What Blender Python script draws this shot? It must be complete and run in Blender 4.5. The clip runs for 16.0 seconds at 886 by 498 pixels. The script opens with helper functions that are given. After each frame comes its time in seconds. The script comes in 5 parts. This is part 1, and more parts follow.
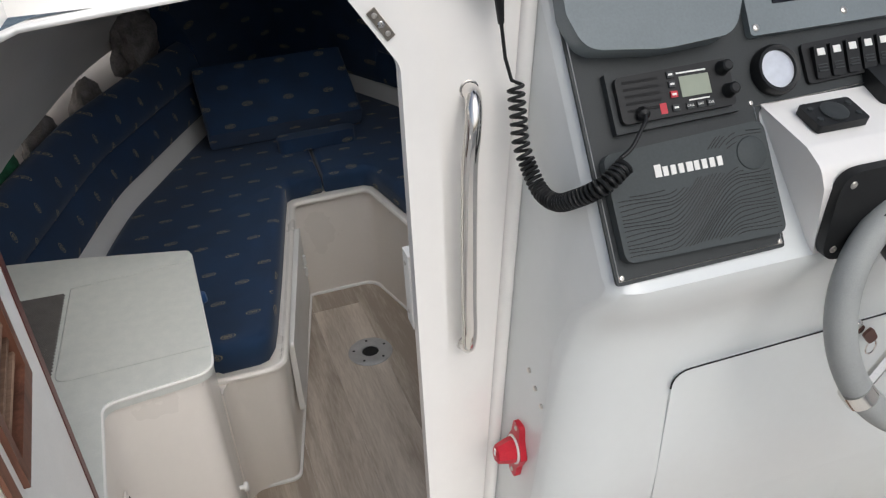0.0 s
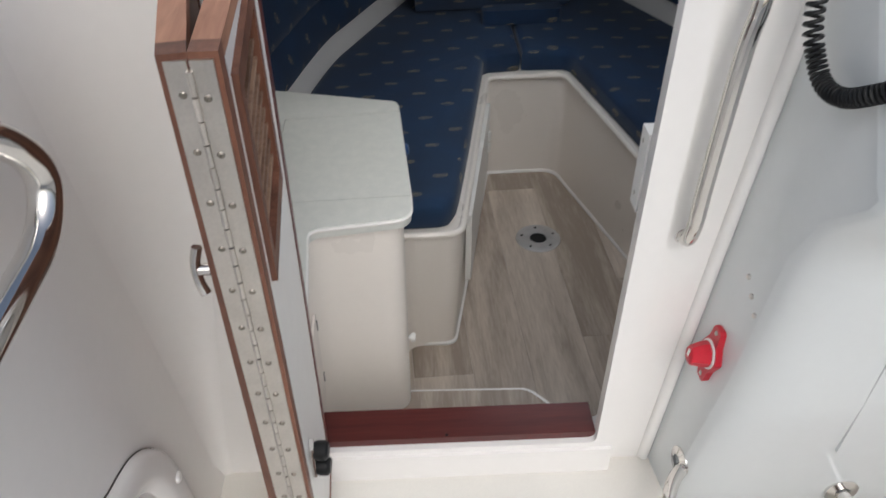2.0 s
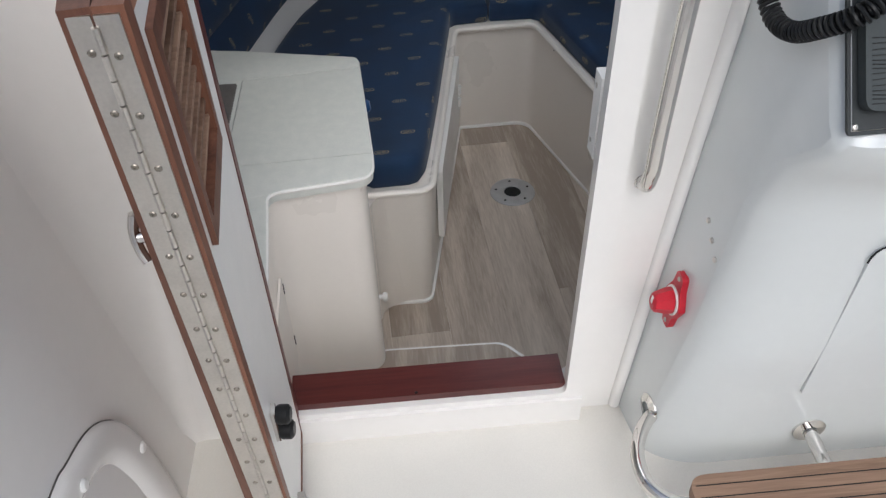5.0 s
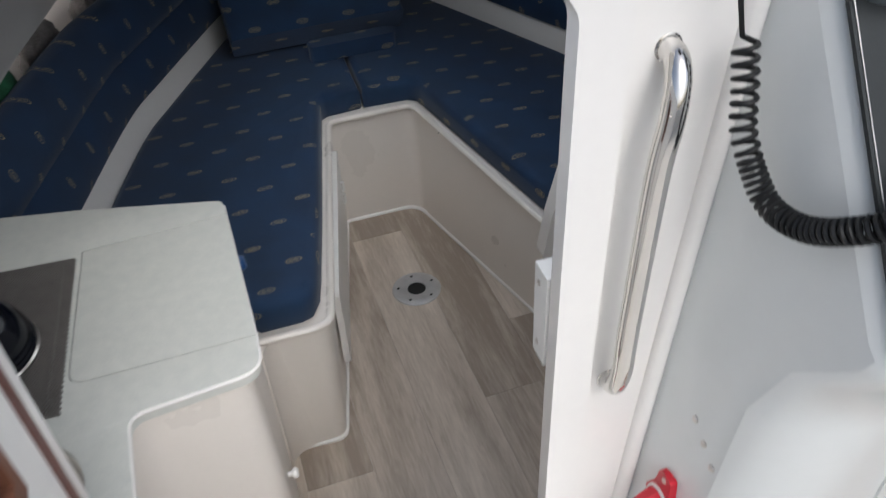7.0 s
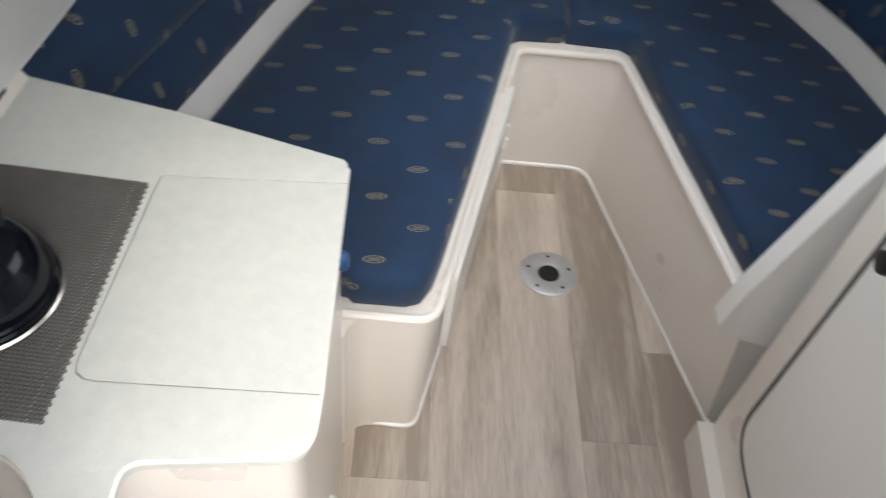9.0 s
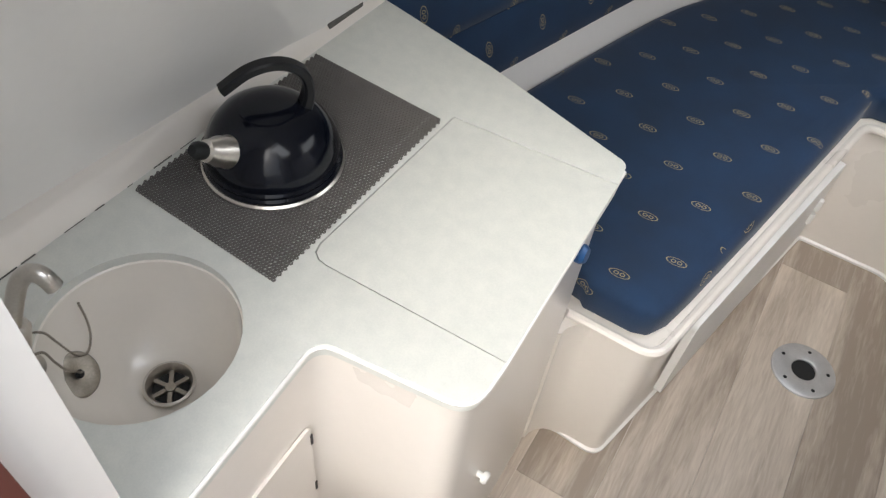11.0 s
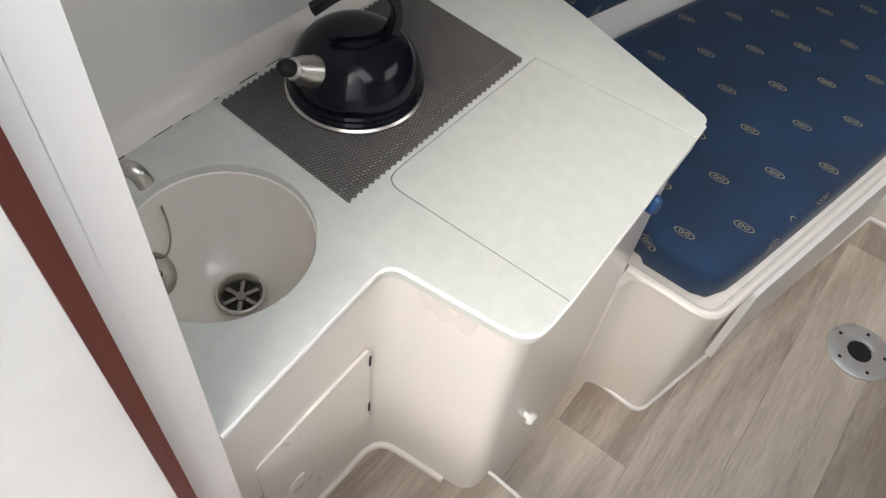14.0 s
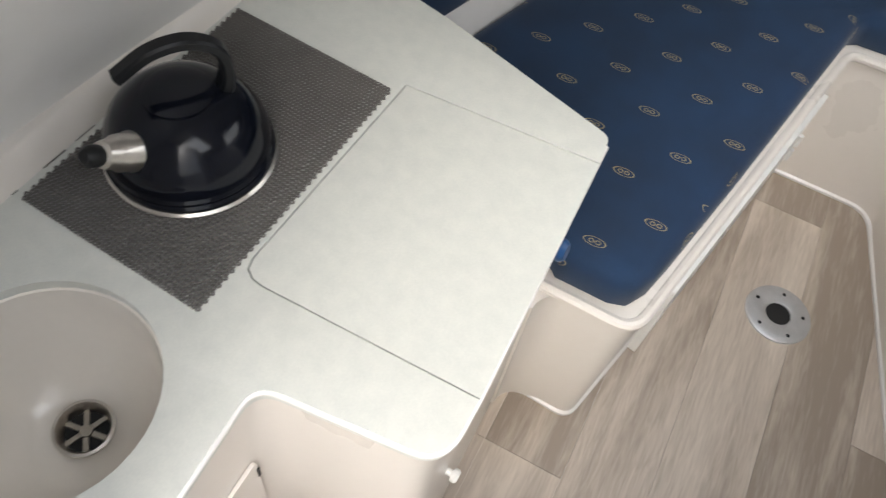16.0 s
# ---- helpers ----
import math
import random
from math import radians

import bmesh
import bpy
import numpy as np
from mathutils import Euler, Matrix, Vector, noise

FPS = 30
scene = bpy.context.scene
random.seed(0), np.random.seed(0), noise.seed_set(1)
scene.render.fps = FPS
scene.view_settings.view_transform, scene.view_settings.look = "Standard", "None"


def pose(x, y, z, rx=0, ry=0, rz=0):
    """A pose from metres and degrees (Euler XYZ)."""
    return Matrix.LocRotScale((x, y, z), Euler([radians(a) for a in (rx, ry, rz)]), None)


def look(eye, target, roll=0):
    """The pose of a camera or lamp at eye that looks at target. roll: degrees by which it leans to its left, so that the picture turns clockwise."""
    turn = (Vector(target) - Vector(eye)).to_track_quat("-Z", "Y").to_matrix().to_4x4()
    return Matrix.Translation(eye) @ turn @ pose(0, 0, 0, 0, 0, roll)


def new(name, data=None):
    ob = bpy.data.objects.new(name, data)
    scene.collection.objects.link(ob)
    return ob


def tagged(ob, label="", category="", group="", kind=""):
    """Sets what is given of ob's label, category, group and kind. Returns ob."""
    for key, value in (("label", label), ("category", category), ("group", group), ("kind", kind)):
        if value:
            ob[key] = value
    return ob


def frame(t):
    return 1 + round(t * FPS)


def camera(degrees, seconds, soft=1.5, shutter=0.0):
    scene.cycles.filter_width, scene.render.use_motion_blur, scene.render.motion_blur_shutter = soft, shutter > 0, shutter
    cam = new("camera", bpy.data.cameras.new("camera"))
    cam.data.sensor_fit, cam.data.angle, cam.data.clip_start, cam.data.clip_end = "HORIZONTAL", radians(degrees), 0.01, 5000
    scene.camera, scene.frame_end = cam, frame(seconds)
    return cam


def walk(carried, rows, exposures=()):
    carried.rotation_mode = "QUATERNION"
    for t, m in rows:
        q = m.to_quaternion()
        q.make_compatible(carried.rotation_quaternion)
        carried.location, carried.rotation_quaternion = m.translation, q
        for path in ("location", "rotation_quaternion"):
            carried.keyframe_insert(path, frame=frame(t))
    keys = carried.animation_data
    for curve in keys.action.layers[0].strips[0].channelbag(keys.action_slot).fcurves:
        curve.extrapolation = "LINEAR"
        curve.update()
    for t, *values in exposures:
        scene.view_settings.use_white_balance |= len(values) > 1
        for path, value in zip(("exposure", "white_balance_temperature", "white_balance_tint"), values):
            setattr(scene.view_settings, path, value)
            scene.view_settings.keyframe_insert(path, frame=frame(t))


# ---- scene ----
cam = camera(59.4, 16.0, soft=1.25, shutter=0.4)
PATH = [
    (0, (0.289, -0.846, 1.82), (0.759, 0.803, 0.79), -3.2),
    (0.5, (0.285, -0.855, 1.823), (0.743, 0.801, 0.798), -3.0),
    (1, (0.261, -0.855, 1.816), (0.665, 0.798, 0.765), -1.6),
    (1.5, (0.219, -0.835, 1.789), (0.468, 0.797, 0.66), -0.2),
    (2, (0.18, -0.831, 1.774), (0.251, 0.737, 0.534), -0.2),
    (2.5, (0.193, -0.837, 1.753), (0.202, 0.665, 0.433), -0.5),
    (3, (0.198, -0.848, 1.74), (0.232, 0.608, 0.368), 0.3),
    (5.5, (0.226, -0.793, 1.766), (0.342, 0.718, 0.461), -2.5),
    (6, (0.197, -0.686, 1.775), (0.309, 0.841, 0.488), -4.2),
    (6.5, (0.209, -0.62, 1.781), (0.429, 0.912, 0.513), -4.5),
    (7, (0.257, -0.476, 1.769), (0.634, 1.029, 0.507), -3.7),
    (7.5, (0.299, -0.321, 1.772), (0.721, 1.152, 0.486), -2.3),
    (8, (0.302, -0.228, 1.736), (0.637, 1.183, 0.36), 0.7),
    (8.5, (0.278, -0.099, 1.703), (0.523, 1.265, 0.257), 5.6),
    (9, (0.275, 0.002, 1.691), (0.324, 1.332, 0.198), 7.9),
    (9.5, (0.294, 0.024, 1.682), (-0.023, 1.289, 0.166), 6.0),
    (12, (0.331, -0.035, 1.649), (-0.28, 1.04, 0.077), 6.9),
    (12.5, (0.334, -0.038, 1.637), (-0.243, 0.979, 0.014), 7.0),
    (13, (0.331, -0.038, 1.635), (-0.248, 0.956, -0.001), 6.7),
    (13.5, (0.328, -0.036, 1.641), (-0.279, 0.953, 0.012), 6.7),
    (14, (0.322, -0.051, 1.655), (-0.324, 0.945, 0.045), 8.5),
    (14.5, (0.315, -0.035, 1.648), (-0.322, 0.957, 0.033), 9.5),
    (15, (0.267, 0.034, 1.631), (-0.316, 1.003, -0.018), 8.7),
    (15.5, (0.227, 0.094, 1.632), (-0.288, 1.086, -0.026), 8.4),
    (16, (0.224, 0.153, 1.616), (-0.168, 1.188, -0.05), 11.0),
]
walk(cam, [(t, look(eye, target, roll)) for t, eye, target, roll in PATH],
     exposures=[(0, -0.33, 6000, 8), (6.0, -0.3, 5800, 8), (7.0, -0.15, 5850, 8), (7.5, -0.04, 5900, 8), (8.0, 0.12, 6000, 8), (8.7, 0.62, 6100, 8), (9.7, 0.8, 6100, 8), (12.0, 0.58, 6200, 8), (14.0, 0.52, 6150, 8), (16.0, 0.66, 6200, 8)])

# ---------------------------------------------------------------- world and light
world = bpy.data.worlds.new("sky")
world.use_nodes = True
scene.world = world
wn = world.node_tree.nodes
wbg = wn["Background"]
wsky = wn.new("ShaderNodeTexSky")
wsky.sky_type = "NISHITA"
wsky.sun_disc = False
wsky.sun_elevation, wsky.sun_rotation = radians(46), radians(170)
wsky.dust_density = 6.0
grey = wn.new("ShaderNodeHueSaturation")  # thin overcast: most of the blue is gone
grey.inputs["Saturation"].default_value = 0.7
world.node_tree.links.new(wsky.outputs["Color"], grey.inputs["Color"])
world.node_tree.links.new(grey.outputs["Color"], wbg.inputs["Color"])
wbg.inputs["Strength"].default_value = 0.15
sun = new("sun", bpy.data.lights.new("sun", "SUN"))
sun.data.energy, sun.data.angle, sun.data.color = 0.45, radians(40), (1.0, 0.985, 0.965)
sun.matrix_world = look((0.8, -3.0, 4.0), (0.2, 0.3, 0.5))


# area lamp added to boost daylight from the open sliding hatch over the companionway
hatch_light = new("hatch_fill_lamp", bpy.data.lights.new("hatch_fill_lamp", "AREA"))
hatch_light.data.shape, hatch_light.data.size, hatch_light.data.size_y = "RECTANGLE", 0.70, 0.36
hatch_light.data.energy, hatch_light.data.color = 1.7, (1.0, 0.98, 0.955)
hatch_light.matrix_world = Matrix.Translation((0.50, 0.26, 1.68))


# fill lamp below an added, unseen deck hatch, brightens the foot well
deck_fill = new("deck_fill_lamp", bpy.data.lights.new("deck_fill_lamp", "AREA"))
deck_fill.data.shape, deck_fill.data.size, deck_fill.data.size_y = "RECTANGLE", 0.50, 0.92
deck_fill.data.energy, deck_fill.data.color = 2.8, (1.0, 0.98, 0.96)
deck_fill.matrix_world = look((0.66, 1.22, 1.43), (0.66, 1.2201, 0.0))


# ---------------------------------------------------------------- materials
def shader(name, base, rough=0.4, metal=0.0, vary=0.06, scale=6.0, fine=120.0, bump=0.05, depth=0.001, coat=0.0, second=None):
    """A surface with colour variation at two scales and a fine relief."""
    m = bpy.data.materials.new(name)
    m.use_nodes = True
    nt, b = m.node_tree, m.node_tree.nodes["Principled BSDF"]
    co = nt.nodes.new("ShaderNodeTexCoord")
    n1, n2 = nt.nodes.new("ShaderNodeTexNoise"), nt.nodes.new("ShaderNodeTexNoise")
    n1.inputs["Scale"].default_value, n2.inputs["Scale"].default_value = scale, fine
    n1.inputs["Detail"].default_value = 5
    for n in (n1, n2):
        nt.links.new(co.outputs["Object"], n.inputs["Vector"])
    mixn = nt.nodes.new("ShaderNodeMath")
    mixn.operation = "MULTIPLY_ADD"
    mixn.inputs[1].default_value = 0.4
    nt.links.new(n2.outputs["Fac"], mixn.inputs[0])
    half = nt.nodes.new("ShaderNodeMath")
    half.operation = "MULTIPLY"
    half.inputs[1].default_value = 0.6
    nt.links.new(n1.outputs["Fac"], half.inputs[0])
    nt.links.new(half.outputs[0], mixn.inputs[2])
    ramp = nt.nodes.new("ShaderNodeValToRGB")
    lo = second or tuple(c * (1 - vary) for c in base)
    hi = base if second else tuple(min(1, c * (1 + vary)) for c in base)
    ramp.color_ramp.elements[0].position, ramp.color_ramp.elements[1].position = 0.35, 0.65
    ramp.color_ramp.elements[0].color, ramp.color_ramp.elements[1].color = (*lo, 1), (*hi, 1)
    nt.links.new(mixn.outputs[0], ramp.inputs["Fac"])
    nt.links.new(ramp.outputs["Color"], b.inputs["Base Color"])
    rr = nt.nodes.new("ShaderNodeMapRange")
    rr.inputs["To Min"].default_value, rr.inputs["To Max"].default_value = max(0.02, rough * 0.92), min(1, rough * 1.08)
    nt.links.new(n1.outputs["Fac"], rr.inputs["Value"])
    nt.links.new(rr.outputs[0], b.inputs["Roughness"])
    b.inputs["Metallic"].default_value = metal
    b.inputs["Coat Weight"].default_value = coat
    b.inputs["Coat Roughness"].default_value = 0.08
    if bump:
        bp = nt.nodes.new("ShaderNodeBump")
        bp.inputs["Strength"].default_value, bp.inputs["Distance"].default_value = bump, depth
        nt.links.new(n2.outputs["Fac"], bp.inputs["Height"])
        nt.links.new(bp.outputs["Normal"], b.inputs["Normal"])
    return m


def math_node(nt, op, a, b=None, c=None):
    n = nt.nodes.new("ShaderNodeMath")
    n.operation = op
    for i, v in enumerate((a, b, c)):
        if v is None:
            continue
        if isinstance(v, (int, float)):
            n.inputs[i].default_value = v
        else:
            nt.links.new(v, n.inputs[i])
    return n.outputs[0]


def fabric_shader():
    """Navy woven upholstery with small gold ovals in staggered rows, laid out in metres by the UV map."""
    m = shader("navy_fabric", (0.0065, 0.027, 0.072), 0.85, vary=0.25, scale=9, fine=700, bump=0.35, depth=0.0006)
    nt, b = m.node_tree, m.node_tree.nodes["Principled BSDF"]
    base = b.inputs["Base Color"].links[0].from_socket
    uv = nt.nodes.new("ShaderNodeUVMap")
    uv.uv_map = "UVMap"
    sep = nt.nodes.new("ShaderNodeSeparateXYZ")
    nt.links.new(uv.outputs["UV"], sep.inputs[0])
    u, v = sep.outputs["X"], sep.outputs["Y"]
    col = math_node(nt, "DIVIDE", u, 0.0870)
    ci = math_node(nt, "FLOOR", col)
    cu = math_node(nt, "MULTIPLY", math_node(nt, "SUBTRACT", math_node(nt, "FRACT", col), 0.5), 0.0870)
    odd = math_node(nt, "MULTIPLY", math_node(nt, "FLOORED_MODULO", ci, 2.0), 0.5)
    row = math_node(nt, "ADD", math_node(nt, "DIVIDE", v, 0.1740), odd)
    cv = math_node(nt, "MULTIPLY", math_node(nt, "SUBTRACT", math_node(nt, "FRACT", row), 0.5), 0.1740)
    eu, ev = math_node(nt, "DIVIDE", cu, 0.0212), math_node(nt, "DIVIDE", cv, 0.0098)
    r = math_node(nt, "SQRT", math_node(nt, "ADD", math_node(nt, "MULTIPLY", eu, eu), math_node(nt, "MULTIPLY", ev, ev)))
    ring = math_node(nt, "LESS_THAN", math_node(nt, "ABSOLUTE", math_node(nt, "SUBTRACT", r, 0.94)), 0.06)
    # two rounded squiggles inside each oval
    du = math_node(nt, "DIVIDE", math_node(nt, "SUBTRACT", math_node(nt, "ABSOLUTE", cu), 0.0062), 0.0058)
    dv = math_node(nt, "DIVIDE", cv, 0.0052)
    q = math_node(nt, "SQRT", math_node(nt, "ADD", math_node(nt, "MULTIPLY", du, du), math_node(nt, "MULTIPLY", dv, dv)))
    mark = math_node(nt, "LESS_THAN", math_node(nt, "ABSOLUTE", math_node(nt, "SUBTRACT", q, 0.75)), 0.17)
    fac = math_node(nt, "MULTIPLY", math_node(nt, "MAXIMUM", ring, mark), 0.72)
    mix = nt.nodes.new("ShaderNodeMix")
    mix.data_type = "RGBA"
    mix.inputs["B"].default_value = (0.45, 0.35, 0.17, 1)
    nt.links.new(fac, mix.inputs["Factor"])
    nt.links.new(base, mix.inputs["A"])
    nt.links.new(mix.outputs["Result"], b.inputs["Base Color"])
    b.inputs["Sheen Weight"].default_value = 0.12
    return m


def plank_shader(name, a, c, along="Y", gloss=0.42, knots=False):
    """Washed oak boards: long grain, knots, each board its own tone."""
    m = bpy.data.materials.new(name)
    m.use_nodes = True
    nt, b = m.node_tree, m.node_tree.nodes["Principled BSDF"]
    co, info = nt.nodes.new("ShaderNodeTexCoord"), nt.nodes.new("ShaderNodeObjectInfo")
    off = nt.nodes.new("ShaderNodeVectorMath")
    off.operation = "MULTIPLY_ADD"
    stretch = {"Y": (18, 1.8, 18), "X": (1.6, 26, 26), "Z": (26, 26, 1.6)}[along]
    off.inputs[1].default_value = stretch
    comb = nt.nodes.new("ShaderNodeCombineXYZ")
    big = math_node(nt, "MULTIPLY", info.outputs["Random"], 37.0)
    nt.links.new(big, comb.inputs[0])
    nt.links.new(big, comb.inputs[1])
    nt.links.new(co.outputs["Object"], off.inputs[0])
    nt.links.new(comb.outputs[0], off.inputs[2])
    g1, g2, g3 = (nt.nodes.new("ShaderNodeTexNoise") for _ in range(3))
    for n, s, d in ((g1, 1.0, 6.0), (g2, 8.0, 4.0), (g3, 0.35, 2.0)):
        n.inputs["Scale"].default_value, n.inputs["Detail"].default_value = s, d
        n.inputs["Distortion"].default_value = 0.6
        nt.links.new(off.outputs[0], n.inputs["Vector"])
    f = math_node(nt, "ADD", math_node(nt, "MULTIPLY", g1.outputs["Fac"], 0.55), math_node(nt, "MULTIPLY", g2.outputs["Fac"], 0.30 if knots else 0.36))
    f = math_node(nt, "ADD", f, math_node(nt, "MULTIPLY", g3.outputs["Fac"], 0.35))
    f = math_node(nt, "ADD", f, math_node(nt, "MULTIPLY", math_node(nt, "SUBTRACT", info.outputs["Random"], 0.5), 0.20 if knots else 0.16))
    if knots:
        kv = nt.nodes.new("ShaderNodeTexVoronoi")
        kv.inputs["Scale"].default_value = 0.32
        nt.links.new(off.outputs[0], kv.inputs["Vector"])
        spot = math_node(nt, "MULTIPLY", math_node(nt, "SUBTRACT", 0.13, kv.outputs["Distance"]), 4.0)
        spot = math_node(nt, "MINIMUM", math_node(nt, "MAXIMUM", spot, 0.0), 0.35)
        f = math_node(nt, "SUBTRACT", f, spot)
    ramp = nt.nodes.new("ShaderNodeValToRGB")
    ramp.color_ramp.elements[0].position, ramp.color_ramp.elements[1].position = 0.45, 0.78
    ramp.color_ramp.elements[0].color, ramp.color_ramp.elements[1].color = (*a, 1), (*c, 1)
    nt.links.new(f, ramp.inputs["Fac"])
    nt.links.new(ramp.outputs["Color"], b.inputs["Base Color"])
    b.inputs["Roughness"].default_value = gloss
    bp = nt.nodes.new("ShaderNodeBump")
    bp.inputs["Strength"].default_value, bp.inputs["Distance"].default_value = 0.25, 0.0008
    nt.links.new(g2.outputs["Fac"], bp.inputs["Height"])
    nt.links.new(bp.outputs["Normal"], b.inputs["Normal"])
    return m


GEL = shader("cream_gelcoat", (0.80, 0.75, 0.69), 0.28, vary=0.012, scale=3, fine=60, bump=0.02, coat=0.3)
GELW = shader("white_gelcoat", (0.82, 0.80, 0.77), 0.25, vary=0.012, scale=3, fine=60, bump=0.02, coat=0.35)
GELB = shader("cool_white_gelcoat", (0.685, 0.71, 0.705), 0.22, vary=0.012, scale=3, fine=60, bump=0.02, coat=0.4)
NONSKID = shader("nonskid_gelcoat", (0.76, 0.73, 0.67), 0.5, vary=0.04, scale=5, fine=420, bump=0.35, depth=0.0008)
TOPW = shader("speckled_laminate", (0.67, 0.675, 0.63), 0.38, vary=0.05, scale=45, fine=420, bump=0.02, second=(0.60, 0.612, 0.575))
FAB = fabric_shader()
OAK = plank_shader("washed_oak_vinyl", (0.31, 0.255, 0.205), (0.64, 0.56, 0.475), knots=True)
TEAK = plank_shader("oiled_teak", (0.070, 0.026, 0.015), (0.20, 0.085, 0.050), along="Z", gloss=0.45)
TEAKX = plank_shader("weathered_teak", (0.12, 0.065, 0.04), (0.33, 0.21, 0.14), along="X", gloss=0.6)
PALETEAK = plank_shader("pale_teak", (0.25, 0.105, 0.060), (0.52, 0.28, 0.175), along="Y", gloss=0.5)
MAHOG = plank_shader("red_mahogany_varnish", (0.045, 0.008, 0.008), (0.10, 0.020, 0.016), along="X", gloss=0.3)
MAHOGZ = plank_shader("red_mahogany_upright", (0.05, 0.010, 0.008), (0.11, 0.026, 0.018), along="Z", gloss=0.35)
STEEL = shader("polished_steel", (0.72, 0.70, 0.67), 0.09, metal=1.0, vary=0.03, scale=20, fine=200, bump=0.01)
BRUSHED = shader("brushed_steel", (0.62, 0.59, 0.55), 0.3, metal=1.0, vary=0.08, scale=25, fine=300, bump=0.04)
ALU = shader("cast_aluminium", (0.55, 0.55, 0.55), 0.45, metal=0.7, vary=0.1, scale=30, fine=300, bump=0.08)
BLACK = shader("black_plastic", (0.011, 0.0115, 0.012), 0.42, vary=0.2, scale=30, fine=400, bump=0.06)
DGREY = shader("charcoal_panel", (0.034, 0.038, 0.039), 0.5, vary=0.12, scale=20, fine=500, bump=0.12)
MGREY = shader("grey_cover", (0.175, 0.20, 0.21), 0.4, vary=0.08, scale=8, fine=300, bump=0.05)
RUBBER = shader("soft_dark_cover", (0.054, 0.062, 0.063), 0.6, vary=0.1, scale=10, fine=300, bump=0.1)
WGREY = shader("wheel_grip_vinyl", (0.30, 0.31, 0.30), 0.55, vary=0.08, scale=20, fine=600, bump=0.25)
RED = shader("red_plastic", (0.50, 0.012, 0.028), 0.35, vary=0.1, scale=20, fine=300, bump=0.04)
WHITEP = shader("white_plastic", (0.80, 0.79, 0.76), 0.35, vary=0.03, scale=20, fine=300, bump=0.02)
GOLD = shader("pale_print", (0.75, 0.74, 0.70), 0.5, vary=0.03, scale=20, bump=0)
MATG = shader("grey_foam_net", (0.145, 0.135, 0.125), 0.75, vary=0.15, scale=30, fine=500, bump=0.2)
ENAMEL = shader("black_enamel", (0.004, 0.005, 0.009), 0.13, vary=0.2, scale=15, fine=100, bump=0.01)
ENAMEL.node_tree.nodes["Principled BSDF"].inputs["Specular IOR Level"].default_value = 0.28
SEAL = shader("dark_rubber_seal", (0.10, 0.095, 0.085), 0.6, vary=0.2, scale=30, bump=0.1)
GAP = shader("shadow_gap", (0.012, 0.012, 0.012), 0.9, vary=0.1, bump=0)
GREEN = shader("green_cloth", (0.02, 0.11, 0.05), 0.85, vary=0.3, scale=30, bump=0.3)
BAGG = shader("grey_cloth", (0.22, 0.20, 0.19), 0.85, vary=0.3, scale=25, bump=0.3)
BLUEP = shader("blue_plastic", (0.012, 0.055, 0.16), 0.35, vary=0.1, scale=30, bump=0.03)
LCD = shader("lcd_grey_green", (0.27, 0.30, 0.23), 0.2, vary=0.03, scale=20, bump=0)
PINK = shader("dark_key_plastic", (0.10, 0.045, 0.035), 0.4, vary=0.1, scale=30, bump=0.03)
BAKELITE = shader("black_bakelite", (0.006, 0.0065, 0.008), 0.34, vary=0.2, scale=20, fine=300, bump=0.03)
BRONZE = shader("dull_screw_steel", (0.33, 0.30, 0.26), 0.35, metal=1.0, vary=0.15, scale=60, fine=400, bump=0.05)
BASIN = shader("cream_basin", (0.83, 0.78, 0.71), 0.16, vary=0.015, scale=5, bump=0, coat=0.4)
WATER = shader("harbour_water", (0.10, 0.125, 0.13), 0.12, vary=0.2, scale=0.6, fine=3.0, bump=0.4, depth=0.05)
GLASS = bpy.data.materials.new("window_glass")
GLASS.use_nodes = True
_g = GLASS.node_tree.nodes["Principled BSDF"]
_g.inputs["Transmission Weight"].default_value, _g.inputs["Roughness"].default_value, _g.inputs["IOR"].default_value = 1.0, 0.0, 1.45
DIAL = shader("silver_dial", (0.52, 0.54, 0.58), 0.3, metal=0.6, vary=0.1, scale=40, fine=90, bump=0.1)


# matt moulded plastics shine less than paint
for m in (DGREY, RUBBER, BLACK, MGREY, BAKELITE):
    m.node_tree.nodes["Principled BSDF"].inputs["Specular IOR Level"].default_value = 0.28


# ---------------------------------------------------------------- building blocks
def link(name, bm, material, parent=None, label="", smooth=35):
    me = bpy.data.meshes.new(name)
    bmesh.ops.recalc_face_normals(bm, faces=bm.faces[:])
    for f in bm.faces:
        f.smooth = smooth > 0
    if smooth:
        for e in bm.edges:
            if len(e.link_faces) == 2 and e.calc_face_angle(0) > radians(smooth):
                e.smooth = False
    bm.to_mesh(me)
    bm.free()
    me.materials.append(material)
    ob = new(name, me)
    if parent:
        ob.parent = parent
    if label:
        ob["label"] = label
    return ob


def part(name, bm, material, parent, label="", smooth=35):
    return link(name, bm, material, parent, label, smooth)


def thing(name, label, category, group="", kind=""):
    return tagged(new(name), label, category, group, kind)


